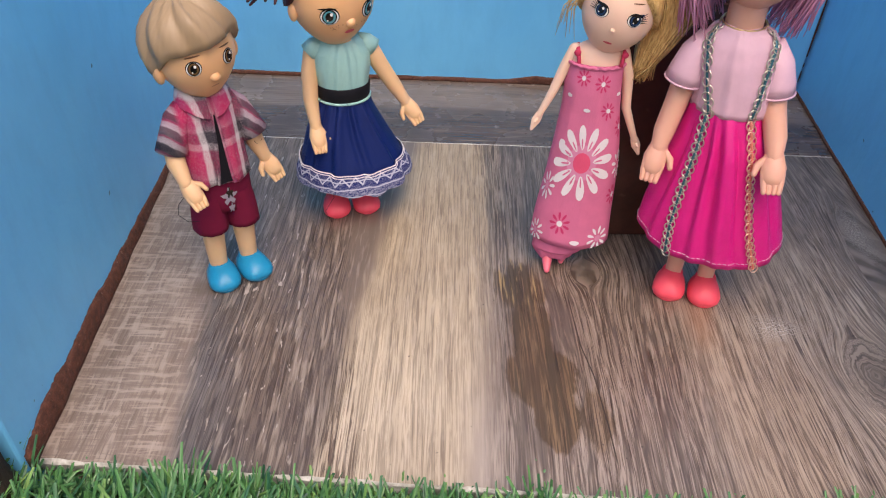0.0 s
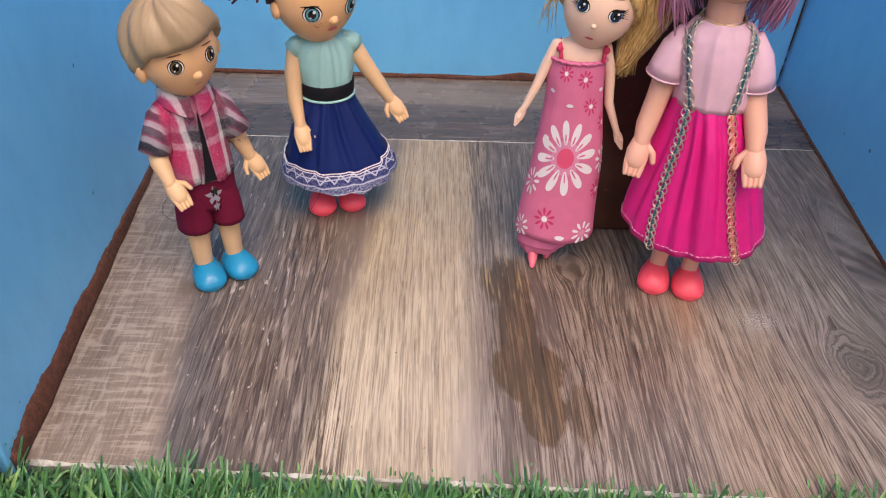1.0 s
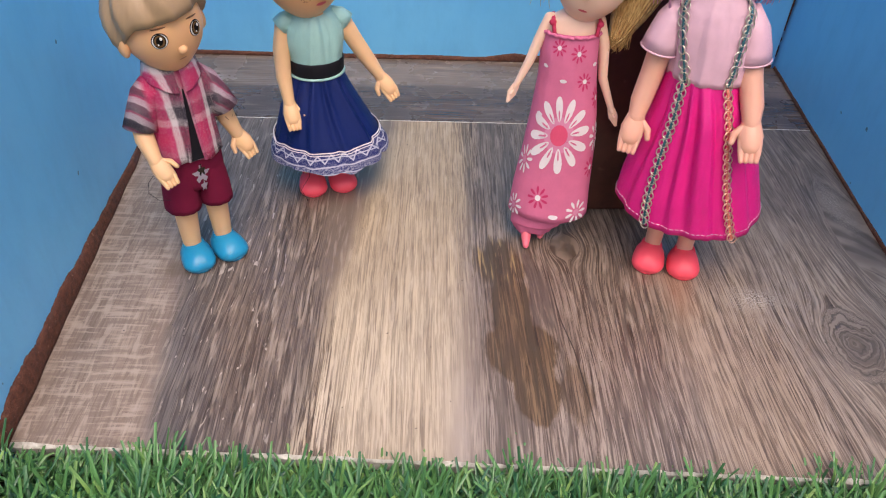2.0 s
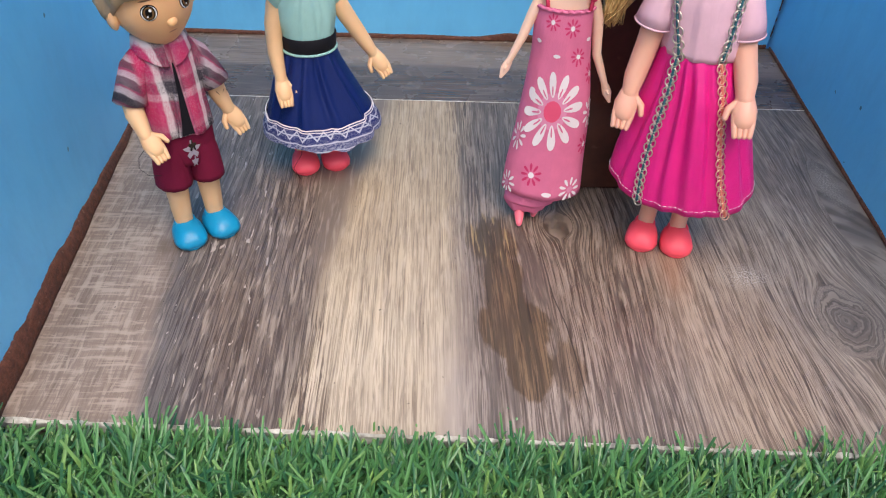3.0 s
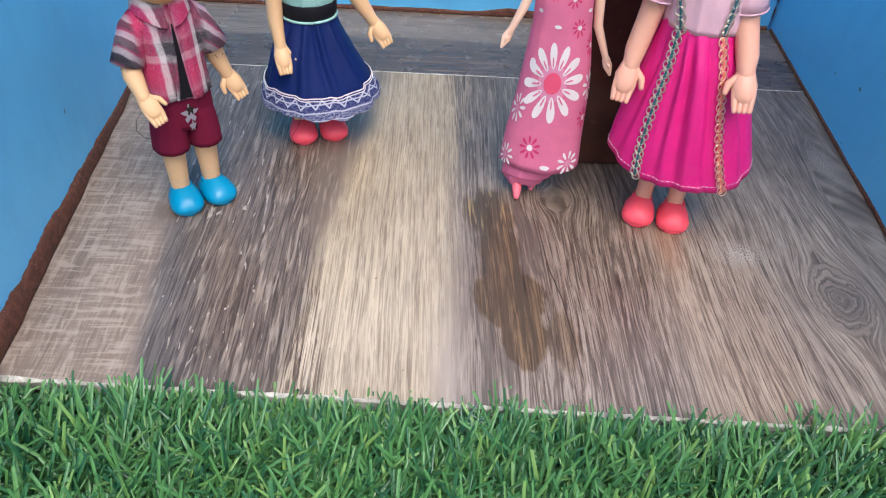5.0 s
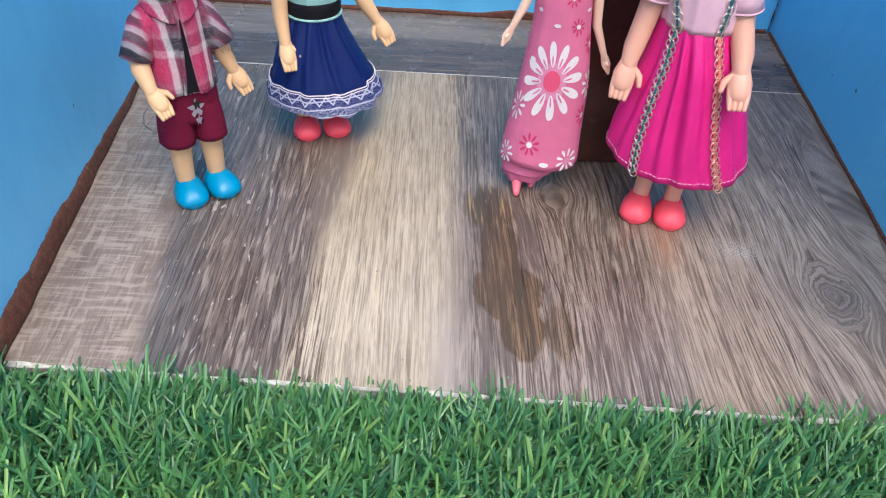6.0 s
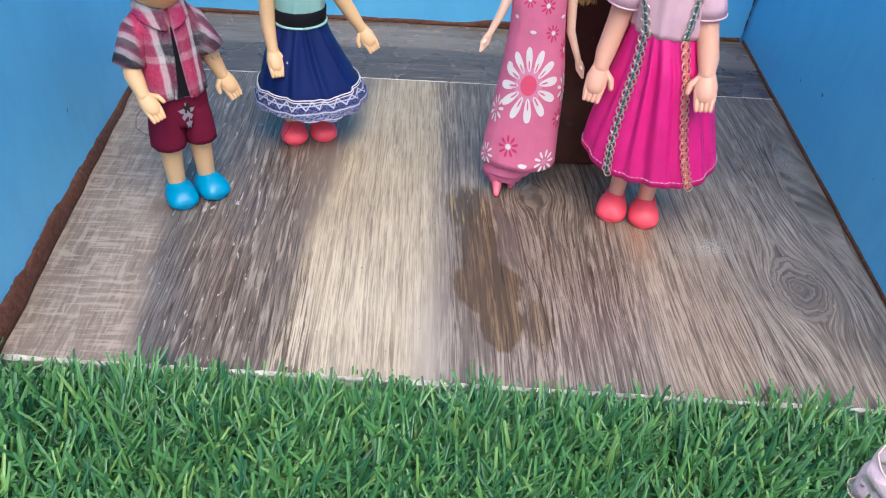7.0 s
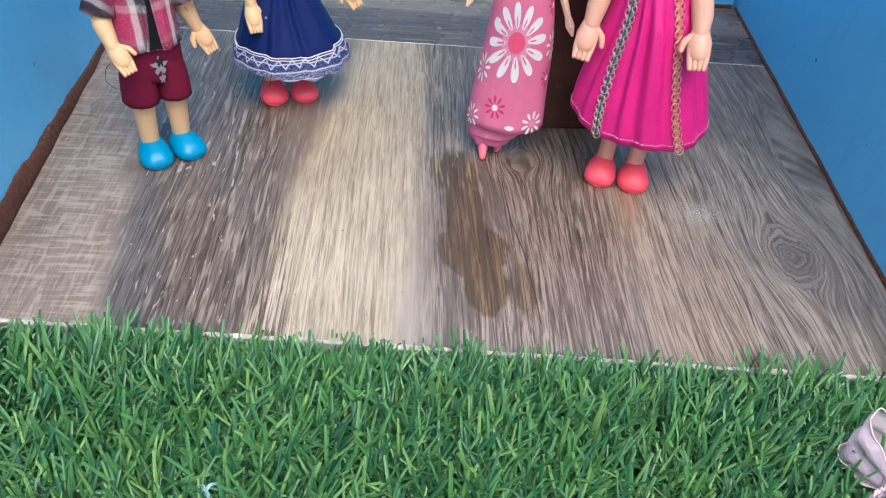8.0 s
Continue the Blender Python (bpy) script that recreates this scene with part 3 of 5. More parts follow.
def add_eye(body, surf, az, el, w, h, iris, lash=True, lift=0.0002):
    body.patch(surf, az, el, w * 1.08, h * 1.08, lift, M_EYE_DARK)
    body.patch(surf, az, el - 0.4, w * 0.98, h * 0.96, lift * 1.8, M_EYE_WHITE)
    body.patch(surf, az, el, w * 0.80, h * 0.92, lift * 2.6, M_EYE_DARK)
    body.patch(surf, az, el, w * 0.66, h * 0.78, lift * 3.3, iris)
    body.patch(surf, az, el + h * 0.06, w * 0.42, h * 0.54, lift * 4.0, M_EYE_DARK)
    body.patch(surf, az + w * 0.22, el + h * 0.36, w * 0.17, h * 0.20, lift * 4.8, M_EYE_WHITE, n=10)
    body.patch(surf, az - w * 0.20, el - h * 0.34, w * 0.10, h * 0.12, lift * 4.8, M_EYE_WHITE, n=8)


def hand(body, wrist, tip, mat, size=1.0, thumb=1, fingers=4):
    """A moulded doll hand from the wrist towards tip: palm, fingers and thumb."""
    w, t = Vector(wrist), Vector(tip)
    d = (t - w).normalized()
    s = d.cross(Vector((0, -1, 0.2))).normalized()
    palm = w + d * 0.0045 * size
    body.tube([w - d * 0.001, palm, palm + d * 0.003 * size], [0.0034 * size, 0.0047 * size, 0.0042 * size], mat, 10, True, 0.65)
    for q in range(fingers):
        o = (q - (fingers - 1) / 2) * 0.0021 * size
        b = palm + d * 0.002 * size + s * o
        body.tube([b, b + d * 0.0035 * size - s * o * 0.05, b + d * 0.0062 * size - s * o * 0.15 + Vector((0, -0.0008, -0.0008)) * size], [0.0014 * size, 0.0013 * size, 0.0010 * size], mat, 7)
    b = w + d * 0.002 * size + s * thumb * 0.003 * size
    body.tube([b, b + s * thumb * 0.0026 * size + d * 0.002 * size, b + s * thumb * 0.0036 * size + d * 0.0052 * size], [0.0017 * size, 0.0015 * size, 0.0011 * size], mat, 7)


def clog(body, c, yaw, size, mat, sole=0.0016):
    """A rounded slip-on doll shoe with a flat sole and a rim."""
    turn = Matrix.Rotation(radians(yaw), 3, "Z")

    def shape(p):
        toe = -p.y / size[1]
        q = 1 + 0.16 * (abs(p.x) / size[0]) * (abs(p.y) / size[1]) * 1.6
        p = Vector((p.x * q * (1 + 0.12 * toe), p.y * q, p.z * (0.96 - 0.20 * toe)))
        p.z = max(p.z, -size[2] * 0.42)
        return p
    body.ball((c[0], c[1], c[2] + size[2] * 0.42 + 0.0004), size, mat, 22, 14, shape, turn)
    ring = lambda k, z: [turn @ Vector((k * size[0] * 0.93 * math.sin(a) * (1 + 0.1 * math.cos(a)), -k * size[1] * 0.95 * math.cos(a), 0)) + Vector((c[0], c[1], c[2] + z)) for a in (2 * math.pi * q / 22 for q in range(22))]
    body.loft([ring(0.94, 0.0), ring(1.0, 0.0006), ring(1.0, sole), ring(0.96, sole + 0.0005)], mat, True, (True, True))
    body.torus(turn @ Vector((0, size[1] * 0.32, 0)) + Vector((c[0], c[1], c[2] + size[2] * 1.22)), turn @ Vector((0, -0.35, 1)), size[0] * 0.60, 0.0009, mat, 18, 6)


# ---------------- the large structure ----------------
def wall_left(y):
    return -0.2385 - 0.0613 * y


def wall_right(y):
    return 0.2645 + 0.0830 * y


def front_edge(x):
    return -0.0017 - 0.036 * x


WALL_H, BACK_Y = 0.66, 0.449


def board(name, p0, p1, thick, z0, z1, mat, out):
    """An upright board from p0 to p1 (inner face), thick to the side out."""
    p0, p1, o = Vector((*p0, 0)), Vector((*p1, 0)), Vector((*out, 0)).normalized() * thick
    bm = bmesh.new()
    n = 24
    rows = []
    for side in (0, 1):
        for z in (z0, z1):
            rows.append([bm.verts.new(p0.lerp(p1, q / n) + o * side + Vector((0, 0, z))) for q in range(n + 1)])
    a, b, c, d = rows[0], rows[1], rows[2], rows[3]
    for q in range(n):
        bm.faces.new((a[q], a[q + 1], b[q + 1], b[q]))
        bm.faces.new((c[q], d[q], d[q + 1], c[q + 1]))
        bm.faces.new((b[q], b[q + 1], d[q + 1], d[q]))
        bm.faces.new((a[q], c[q], c[q + 1], a[q + 1]))
    for q in (0, n):
        bm.faces.new((a[q], b[q], d[q], c[q]))
    ob = link(name, bm, [mat], smooth=False)
    bev = ob.modifiers.new("bevel", "BEVEL")
    bev.width, bev.segments, bev.limit_method = 0.0015, 2, "ANGLE"
    return ob


ground = bmesh.new()
gv = [[ground.verts.new((x, y, -0.0165)) for x in (-400, -3, -0.8, 0.8, 3, 400)] for y in (-400, -3, -0.8, 0.8, 3, 400)]
for a, b in zip(gv, gv[1:]):
    for q in range(5):
        ground.faces.new((a[q], a[q + 1], b[q + 1], b[q]))
tagged(link("ground", ground, [M_GROUND], smooth=False), "bare packed earth round the toy room", "ground", kind="structure")

BASE = -0.0162
tagged(board("wall_left", (wall_left(-0.001), -0.001), (wall_left(BACK_Y + 0.012), BACK_Y + 0.012), 0.012, BASE, WALL_H, M_BLUE, (-1, 0)),
       "sky-blue painted board wall, slightly scuffed", "wall", kind="structure")
tagged(board("wall_right", (wall_right(-0.02), -0.02), (wall_right(BACK_Y + 0.012), BACK_Y + 0.012), 0.012, BASE, WALL_H, M_BLUE, (1, 0)),
       "sky-blue painted board wall with small dents", "wall", kind="structure")
tagged(board("wall_back", (wall_left(BACK_Y) + 0.0015, BACK_Y), (wall_right(BACK_Y) - 0.0018, BACK_Y), 0.012, BASE, WALL_H, M_BLUE, (0, 1)),
       "sky-blue painted back wall with a dark corner gap", "wall", kind="structure")

# thin dark strips stand in for the shade inside the open wall corner
gap = Body()
for z0, z1, w in ((0.012, 0.023, 0.0008), (0.027, 0.031, 0.0006), (0.038, 0.094, 0.0010), (0.097, 0.40, 0.0011)):
    cx = wall_right(BACK_Y) - 0.0024
    gap.tube([(cx, BACK_Y - 0.0006, z0), (cx + 0.0002, BACK_Y - 0.0006, (z0 + z1) / 2), (cx, BACK_Y - 0.0006, z1)], [w * 0.6, w, w * 0.6], M_POST, 6)
tagged(gap.done("corner_gap", Matrix()), "dark broken strip standing in for the shaded gap in the corner of the blue walls", "trim", kind="structure")


def slab(name, x0, x1, y0, y1, mat, edge, nx=120, chip=0.0008, thick=0.0095, front=None):
    """A tile with a chipped raw front edge: glazed top, pale body."""
    bm = bmesh.new()
    rng = random.Random(5)
    xs = [q / nx for q in range(nx + 1)]
    fy = [(front(x0(y0) + (x1(y0) - x0(y0)) * s) if front else y0) for s in xs]
    top_f, low_f, bot_f, top_b, bot_b = [], [], [], [], []
    for s, y in zip(xs, fy):
        c = chip * (rng.random() + 1.6 * max(0, noise.noise(Vector((s * 26, 0, 0)))))
        xf, xb = x0(y) + (x1(y) - x0(y)) * s, x0(y1) + (x1(y1) - x0(y1)) * s
        top_f.append(bm.verts.new((xf, y + c, 0.0)))
        low_f.append(bm.verts.new((xf, y - 0.0004 - c * 0.3, -0.0016 - c * 0.8)))
        bot_f.append(bm.verts.new((xf, y + 0.0006, -thick)))
        top_b.append(bm.verts.new((xb, y1, 0.0)))
        bot_b.append(bm.verts.new((xb, y1, -thick)))
    for q in range(nx):
        bm.faces.new((top_f[q], top_f[q + 1], top_b[q + 1], top_b[q])).material_index = 0
        for a, b in ((low_f, top_f), (bot_f, low_f), (bot_b, bot_f), (top_b, bot_b)):
            bm.faces.new((a[q], a[q + 1], b[q + 1], b[q])).material_index = 1
    for q in (0, nx):
        bm.faces.new((top_f[q], top_b[q], bot_b[q], bot_f[q], low_f[q])).material_index = 1
    return link(name, bm, [mat, edge], smooth=False)


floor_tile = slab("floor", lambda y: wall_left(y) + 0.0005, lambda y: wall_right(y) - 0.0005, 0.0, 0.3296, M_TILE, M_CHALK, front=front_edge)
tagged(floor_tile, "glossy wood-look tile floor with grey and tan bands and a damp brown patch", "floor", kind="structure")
floor_strip = slab("floor_strip", lambda y: wall_left(y) + 0.0005, lambda y: wall_right(y) - 0.0005, 0.3306, BACK_Y - 0.0005, M_STRIP, M_CHALK, chip=0.0003)
tagged(floor_strip, "brown wood-look tile strip with grain running across", "floor", kind="structure")
grout = bmesh.new()
bmesh.ops.create_cube(grout, size=1, matrix=Matrix.LocRotScale((0.018, 0.3301, -0.003), None, (0.546, 0.0009, 0.005)))
tagged(link("grout_joint", grout, [M_CHALK], smooth=False), "thin pale joint between the two floor tiles", "joint", kind="structure")
sub = bmesh.new()
bmesh.ops.create_cube(sub, size=1, matrix=Matrix.LocRotScale((0.015, 0.2330, -0.0130), None, (0.46, 0.41, 0.0064)))
tagged(link("floor_base", sub, [M_POST], smooth=False), "dark board under the floor tile", "board", kind="structure")


def clay_strip(name, p0, p1, inward, height, depth, seed, n=320):
    """An uneven hand-pressed strip of clay along the foot of a wall: height(s), depth(s) for s 0..1."""
    b = Body()
    p0, p1, inn = Vector((*p0, 0)), Vector((*p1, 0)), Vector((*inward, 0)).normalized()
    rings = []
    for q in range(n + 1):
        s = q / n
        p = p0.lerp(p1, s)
        k = noise.noise(Vector((s * 11, seed, 0))) * 0.32 + noise.noise(Vector((s * 41, seed, 4))) * 0.12 + noise.noise(Vector((s * 190, seed, 9))) * 0.10
        h, d = height(s) * (1 + k), depth(s) * (1 + 0.35 * noise.noise(Vector((s * 17, seed, 7))))
        rings.append([p + inn * x + Vector((0, 0, z)) for x, z in ((-0.0004, 0.0002), (d, 0.0002), (d * 1.05, h * 0.25), (d * 0.8, h * 0.75), (d * 0.45, h), (-0.0004, h * 1.02))])
    b.loft(rings, M_CLAY, True, (True, True))
    return b.done(name, Matrix())


tagged(clay_strip("trim_left", (wall_left(0.002), 0.002), (wall_left(0.447), 0.447), (1, 0), lambda s: float(np.interp(s, [0, 0.1, 0.2, 0.32, 0.46, 0.54, 0.75, 1], [0.009, 0.0155, 0.0130, 0.0115, 0.0092, 0.0066, 0.0040, 0.0020])), lambda s: 0.0035 - 0.002 * s, 1),
       "rough reddish-brown clay skirting along the blue wall", "skirting", kind="structure")
tagged(clay_strip("trim_right", (wall_right(-0.005), -0.005), (wall_right(0.447), 0.447), (-1, 0), lambda s: 0.0028, lambda s: 0.0012, 2),
       "thin uneven brown line at the foot of the blue wall", "skirting", kind="structure")
tagged(clay_strip("trim_back", (wall_left(BACK_Y) + 0.004, BACK_Y), (wall_right(BACK_Y) - 0.004, BACK_Y), (0, -1), lambda s: 0.0035 + 0.004 * math.exp(-((s - 0.56) / 0.05) ** 2), lambda s: 0.0022, 3),
       "rough brown clay line at the foot of the back wall", "skirting", kind="structure")


# ---------------- artificial grass ----------------
def turf():
    rng = random.Random(11)
    verts, faces = [], []

    def blade(x, y, z, ln, w, az, lean, curl, spin):
        d = Vector((math.sin(az), math.cos(az), 0))
        s = Vector((math.cos(az + spin), -math.sin(az + spin), 0))
        base = len(verts)
        p, a = Vector((x, y, z)), lean
        steps = 3
        for j in range(steps + 1):
            t = j / steps
            ww = w * (1.0 - 0.22 * t) if j < steps else w * 0.62
            nrm = d * -math.cos(a) + Vector((0, 0, math.sin(a)))
            verts.append(p - s * ww * 0.5)
            verts.append(p + nrm * ww * 0.16)
            verts.append(p + s * ww * 0.5)
            p = p + (d * math.sin(a) + Vector((0, 0, math.cos(a)))) * (ln / steps)
            a += curl / steps
        for j in range(steps):
            i = base + 3 * j
            faces.append((i, i + 1, i + 4, i + 3))
            faces.append((i + 1, i + 2, i + 5, i + 4))
    z0 = -0.0150

    def tuft(x, y):
        az0 = 0.55 + 1.2 * noise.noise(Vector((x * 16, y * 16, 0)))
        edge = front_edge(x) if wall_left(0) < x < 0.29 else 0.05
        clump = max(0.0, noise.noise(Vector((x * 34, y * 20, 3.0)))) * 0.8
        near = min(1.0, 0.34 + clump + max(0.0, edge - y) * 20)
        for _ in range(rng.randint(4, 6)):
            az = az0 + rng.gauss(0, 1.0) + (math.pi * rng.uniform(0.5, 1.5) if rng.random() < 0.30 else 0)
            lean = min(abs(rng.gauss(0.62, 0.36)), 1.35)
            blade(x + rng.gauss(0, 0.0016), y + rng.gauss(0, 0.0016), z0, rng.uniform(0.022, 0.042) * near, rng.uniform(0.0014, 0.0025), az, lean, rng.uniform(0.0, 1.0), rng.uniform(-0.9, 0.9))
    step = 0.0046
    ny = int(0.30 / step)
    for j in range(ny):
        y = -0.004 - j * step
        nx = int(0.80 / step)
        for q in range(nx):
            x = -0.39 + q * step
            px, py = x + rng.uniform(-0.5, 0.5) * step, y + rng.uniform(-0.5, 0.5) * step
            edge = front_edge(px) if wall_left(0) < px < 0.29 else 0.05
            if py > edge - 0.0015:
                continue
            if py < -0.17 and rng.random() < 0.45:
                continue
            tuft(px, py)
    me = bpy.data.meshes.new("artificial_grass")
    me.from_pydata([tuple(v) for v in verts], [], faces)
    me.materials.append(M_GRASS)
    return new("artificial_grass", me)


tagged(turf(), "bright green artificial grass with long mixed blades", "grass", kind="stuff")
backing = bmesh.new()
bmesh.ops.create_cube(backing, size=1, matrix=Matrix.LocRotScale((0.01, -0.16, -0.0156), None, (0.82, 0.306, 0.0012)))
tagged(link("turf_backing", backing, [M_BACKING], smooth=False), "dark green backing of the artificial grass mat", "mat", kind="structure")


# ---------------- the dolls, each one plain mesh ----------------
def boy_doll():
    b = Body()
    for s in (-1, 1):
        clog(b, (s * 0.0103, -0.005, 0), s * 6, (0.0097, 0.0138, 0.0096), M_BLUE_SHOE)
        b.tube([(s * 0.0100, 0.0005, 0.010), (s * 0.0100, 0.0005, 0.022), (s * 0.0098, 0.0005, 0.034), (s * 0.0095, 0, 0.050)], [0.0056, 0.0062, 0.0068, 0.0074], M_SKIN_CREAM, 14)
        leg = garment([(0.0415, s * 0.0100, 0, 0.0108, 0.0122), (0.050, s * 0.0098, 0, 0.0106, 0.0122), (0.060, s * 0.0090, 0, 0.0103, 0.0122), (0.068, s * 0.0075, 0, 0.0100, 0.012)], 5, 0.03, s)
        wear(b, leg, M_MAROON, 32, 8)
    hips = garment([(0.056, 0, 0, 0.0165, 0.0112), (0.064, 0, 0, 0.0188, 0.0126), (0.074, 0, 0, 0.0186, 0.0130), (0.086, 0, 0, 0.0172, 0.0122)], 6, 0.012, 0)
    wear(b, hips, M_MAROON, 40, 8)
    # frayed embroidered badge on the front of the shorts
    rag = lambda a: 0.75 + 0.3 * math.sin(5 * a) + 0.15 * math.sin(9 * a)
    b.patch(hips, 3, 0.45, 15, 0.22, 0.0006, plain_grey, 0, 22, rag)
    b.patch(hips, 4, 0.55, 8, 0.13, 0.0010, M_EYE_DARK, 0, 16, rag)
    b.patch(hips, 5, 0.12, 7, 0.20, 0.0008, plain_grey, 0, 16, rag)
    shirt = garment([(0.0775, 0, 0, 0.0206, 0.0150), (0.090, 0, 0, 0.0196, 0.0146), (0.104, 0, 0, 0.0186, 0.0138), (0.117, 0, 0, 0.0180, 0.0128), (0.125, 0, 0, 0.0150, 0.0112), (0.131, 0, 0, 0.0095, 0.0085)], 5, 0.045, 0.6, 0.0012)
    wear(b, shirt, M_PLAID, 64, 22)
    # open front: black vest between the two edges
    rings = []
    for j in range(16):
        v = 0.015 + 0.70 * j / 15
        w = 10.5 - 8.5 * (j / 15) ** 0.8
        rings.append([shirt(2 + w * (q / 6 - 1) * 1.0, v, 0.0006) for q in range(0, 13)])
    b.loft(rings, M_BLACK, False)
    for side, k in ((-1, 1.0), (1, 1.0)):
        rings = []
        for j in range(16):
            v = 0.005 + 0.74 * j / 15
            w = 10.5 - 8.5 * (j / 15) ** 0.8
            rings.append([shirt(2 + side * (w + e), v, l) for e, l in ((-0.6, 0.0004), (0.5, 0.0015), (3.5, 0.0013), (5.0, 0.0002))])
        b.loft(rings, M_PLAID, False)
    # collar: two stiff folded leaves
    for s in (-1, 1):
        rings = []
        for j in range(12):
            a = s * (6 + 150 * j / 11)
            dip = 0.005 * math.exp(-(j / 3.0) ** 2)
            top = Vector((0.0118 * math.sin(radians(a)), -0.0112 * math.cos(radians(a)) + 0.001, 0.1352 - dip * 0.6))
            mid = Vector((0.0140 * math.sin(radians(a)), -0.0132 * math.cos(radians(a)) + 0.001, 0.1345 - dip))
            low = Vector((0.0158 * math.sin(radians(a)), -0.0148 * math.cos(radians(a)), 0.1275 - dip * 1.3))
            rings.append([Vector((0.0095 * math.sin(radians(a)), -0.0090 * math.cos(radians(a)), 0.130)), top, mid, low, low + Vector((0, 0, -0.0006)), mid * 0.98 + Vector((0, 0, 0.0008))])
        b.loft(rings, M_PLAID, False)
    # sleeves, arms, hands
    for s, elbow, wrist, tip in ((-1, (-0.0235, -0.008, 0.0955), (-0.0225, -0.0165, 0.0865), (-0.0195, -0.024, 0.078)), (1, (0.0245, -0.002, 0.094), (0.0285, -0.005, 0.0825), (0.0325, -0.009, 0.073))):
        b.tube([(s * 0.0110, 0, 0.1230), (s * 0.0165, -0.001, 0.1180), (s * 0.0205, -0.002, 0.1090), (s * 0.0232, -0.003, 0.1005)], [0.0072, 0.0078, 0.0082, 0.0094], M_PLAID, 20, False)
        b.tube([(s * 0.0225, -0.003, 0.103), elbow, wrist], [0.0056, 0.0054, 0.0038], M_SKIN_CREAM, 14)
        hand(b, wrist, tip, M_SKIN_CREAM, 1.15, s)
    # frayed cuff on one sleeve
    rng = random.Random(3)
    for _ in range(16):
        a = rng.uniform(0, 6.28)
        p = Vector((0.0232 + 0.0086 * math.cos(a), -0.003 + 0.0086 * math.sin(a), 0.0985))
        b.tube([p, p + Vector((rng.uniform(-1, 1), rng.uniform(-1, 1), -1.2)) * 0.0018], [0.0002, 0.0001], M_EYE_DARK, 4, False)
    # neck and head
    b.tube([(0, 0, 0.126), (0, -0.001, 0.142)], [0.0075, 0.0075], M_SKIN_TAN, 14)
    turn = Euler((radians(0), radians(-5), radians(10))).to_matrix()
    face = head_shape((-0.0012, -0.001, 0.1575), (0.0217, 0.0217, 0.0262), turn, 0.26, 0.10)
    add_head(b, face, M_SKIN_TAN)
    for az in (-24, 24):
        add_eye(b, face, az * 1.1, -5, 10.0, 8.0, M_EYE_BROWN)
        b.patch(face, az * 1.05, 8.0, 11, 1.0, 0.0003, M_BROW, -math.copysign(4, az), 14)
    b.ball(face(0, -22, -0.0006), (0.0030, 0.0032, 0.0027), M_SKIN_TAN, 14, 10, None, turn)
    b.patch(face, 0, -33, 7.5, 0.9, 0.0003, M_LIP_TAN, 4, 14)
    for s in (-1, 1):
        b.ball(face(s * 88, -14, 0.0010), (0.0028, 0.0045, 0.0062), M_SKIN_TAN, 14, 10, None, turn)
    # moulded swept hair
    def line(az):
        a = abs((az + 180) % 360 - 180)
        side = 11 + 5 * math.sin(radians(az + 30)) if a < 52 else (11 + 5 * math.sin(radians(math.copysign(52, (az + 180) % 360 - 180) + 30)) - (a - 52) * 0.70 if a < 95 else -12 - (a - 95) * 0.38)
        return max(side, -46)

    rings = []
    nu, nv = 72, 22
    for j in range(nv + 1):
        ring = []
        for q in range(nu):
            az = 360 * q / nu
            lo = line(az)
            el = lo + (90 - lo) * (j / nv) * 0.995
            lock = 0.0012 * math.sin(radians(az * 6 + el * 4)) + 0.0008 * math.sin(radians(az * 11 + el * 6 + 40)) + 0.0005 * math.sin(radians(az * 23 + el * 9))
            lift = 0.0026 + lock * (1 - (j / nv) ** 3) + 0.0012 * math.sin(math.pi * min(1, j / nv * 1.6))
            if j == 0:
                lift = -0.0004
            elif j == 1:
                lift *= 0.8
                el = lo
            ring.append(face(az, el, lift))
        rings.append(ring)
    b.loft(rings, M_HAIR_BOY, True, (False, True))
    # loose thread at the hand
    pts = [(-0.0245, -0.018, 0.080), (-0.029, -0.016, 0.074), (-0.030, -0.014, 0.066), (-0.026, -0.016, 0.061), (-0.020, -0.018, 0.060)]
    b.tube(pts, [0.00014] * 5, M_THREAD_K, 5, False)
    return b


plain_grey = cloth("grey_embroidery", (0.34, 0.30, 0.36), 0.7)


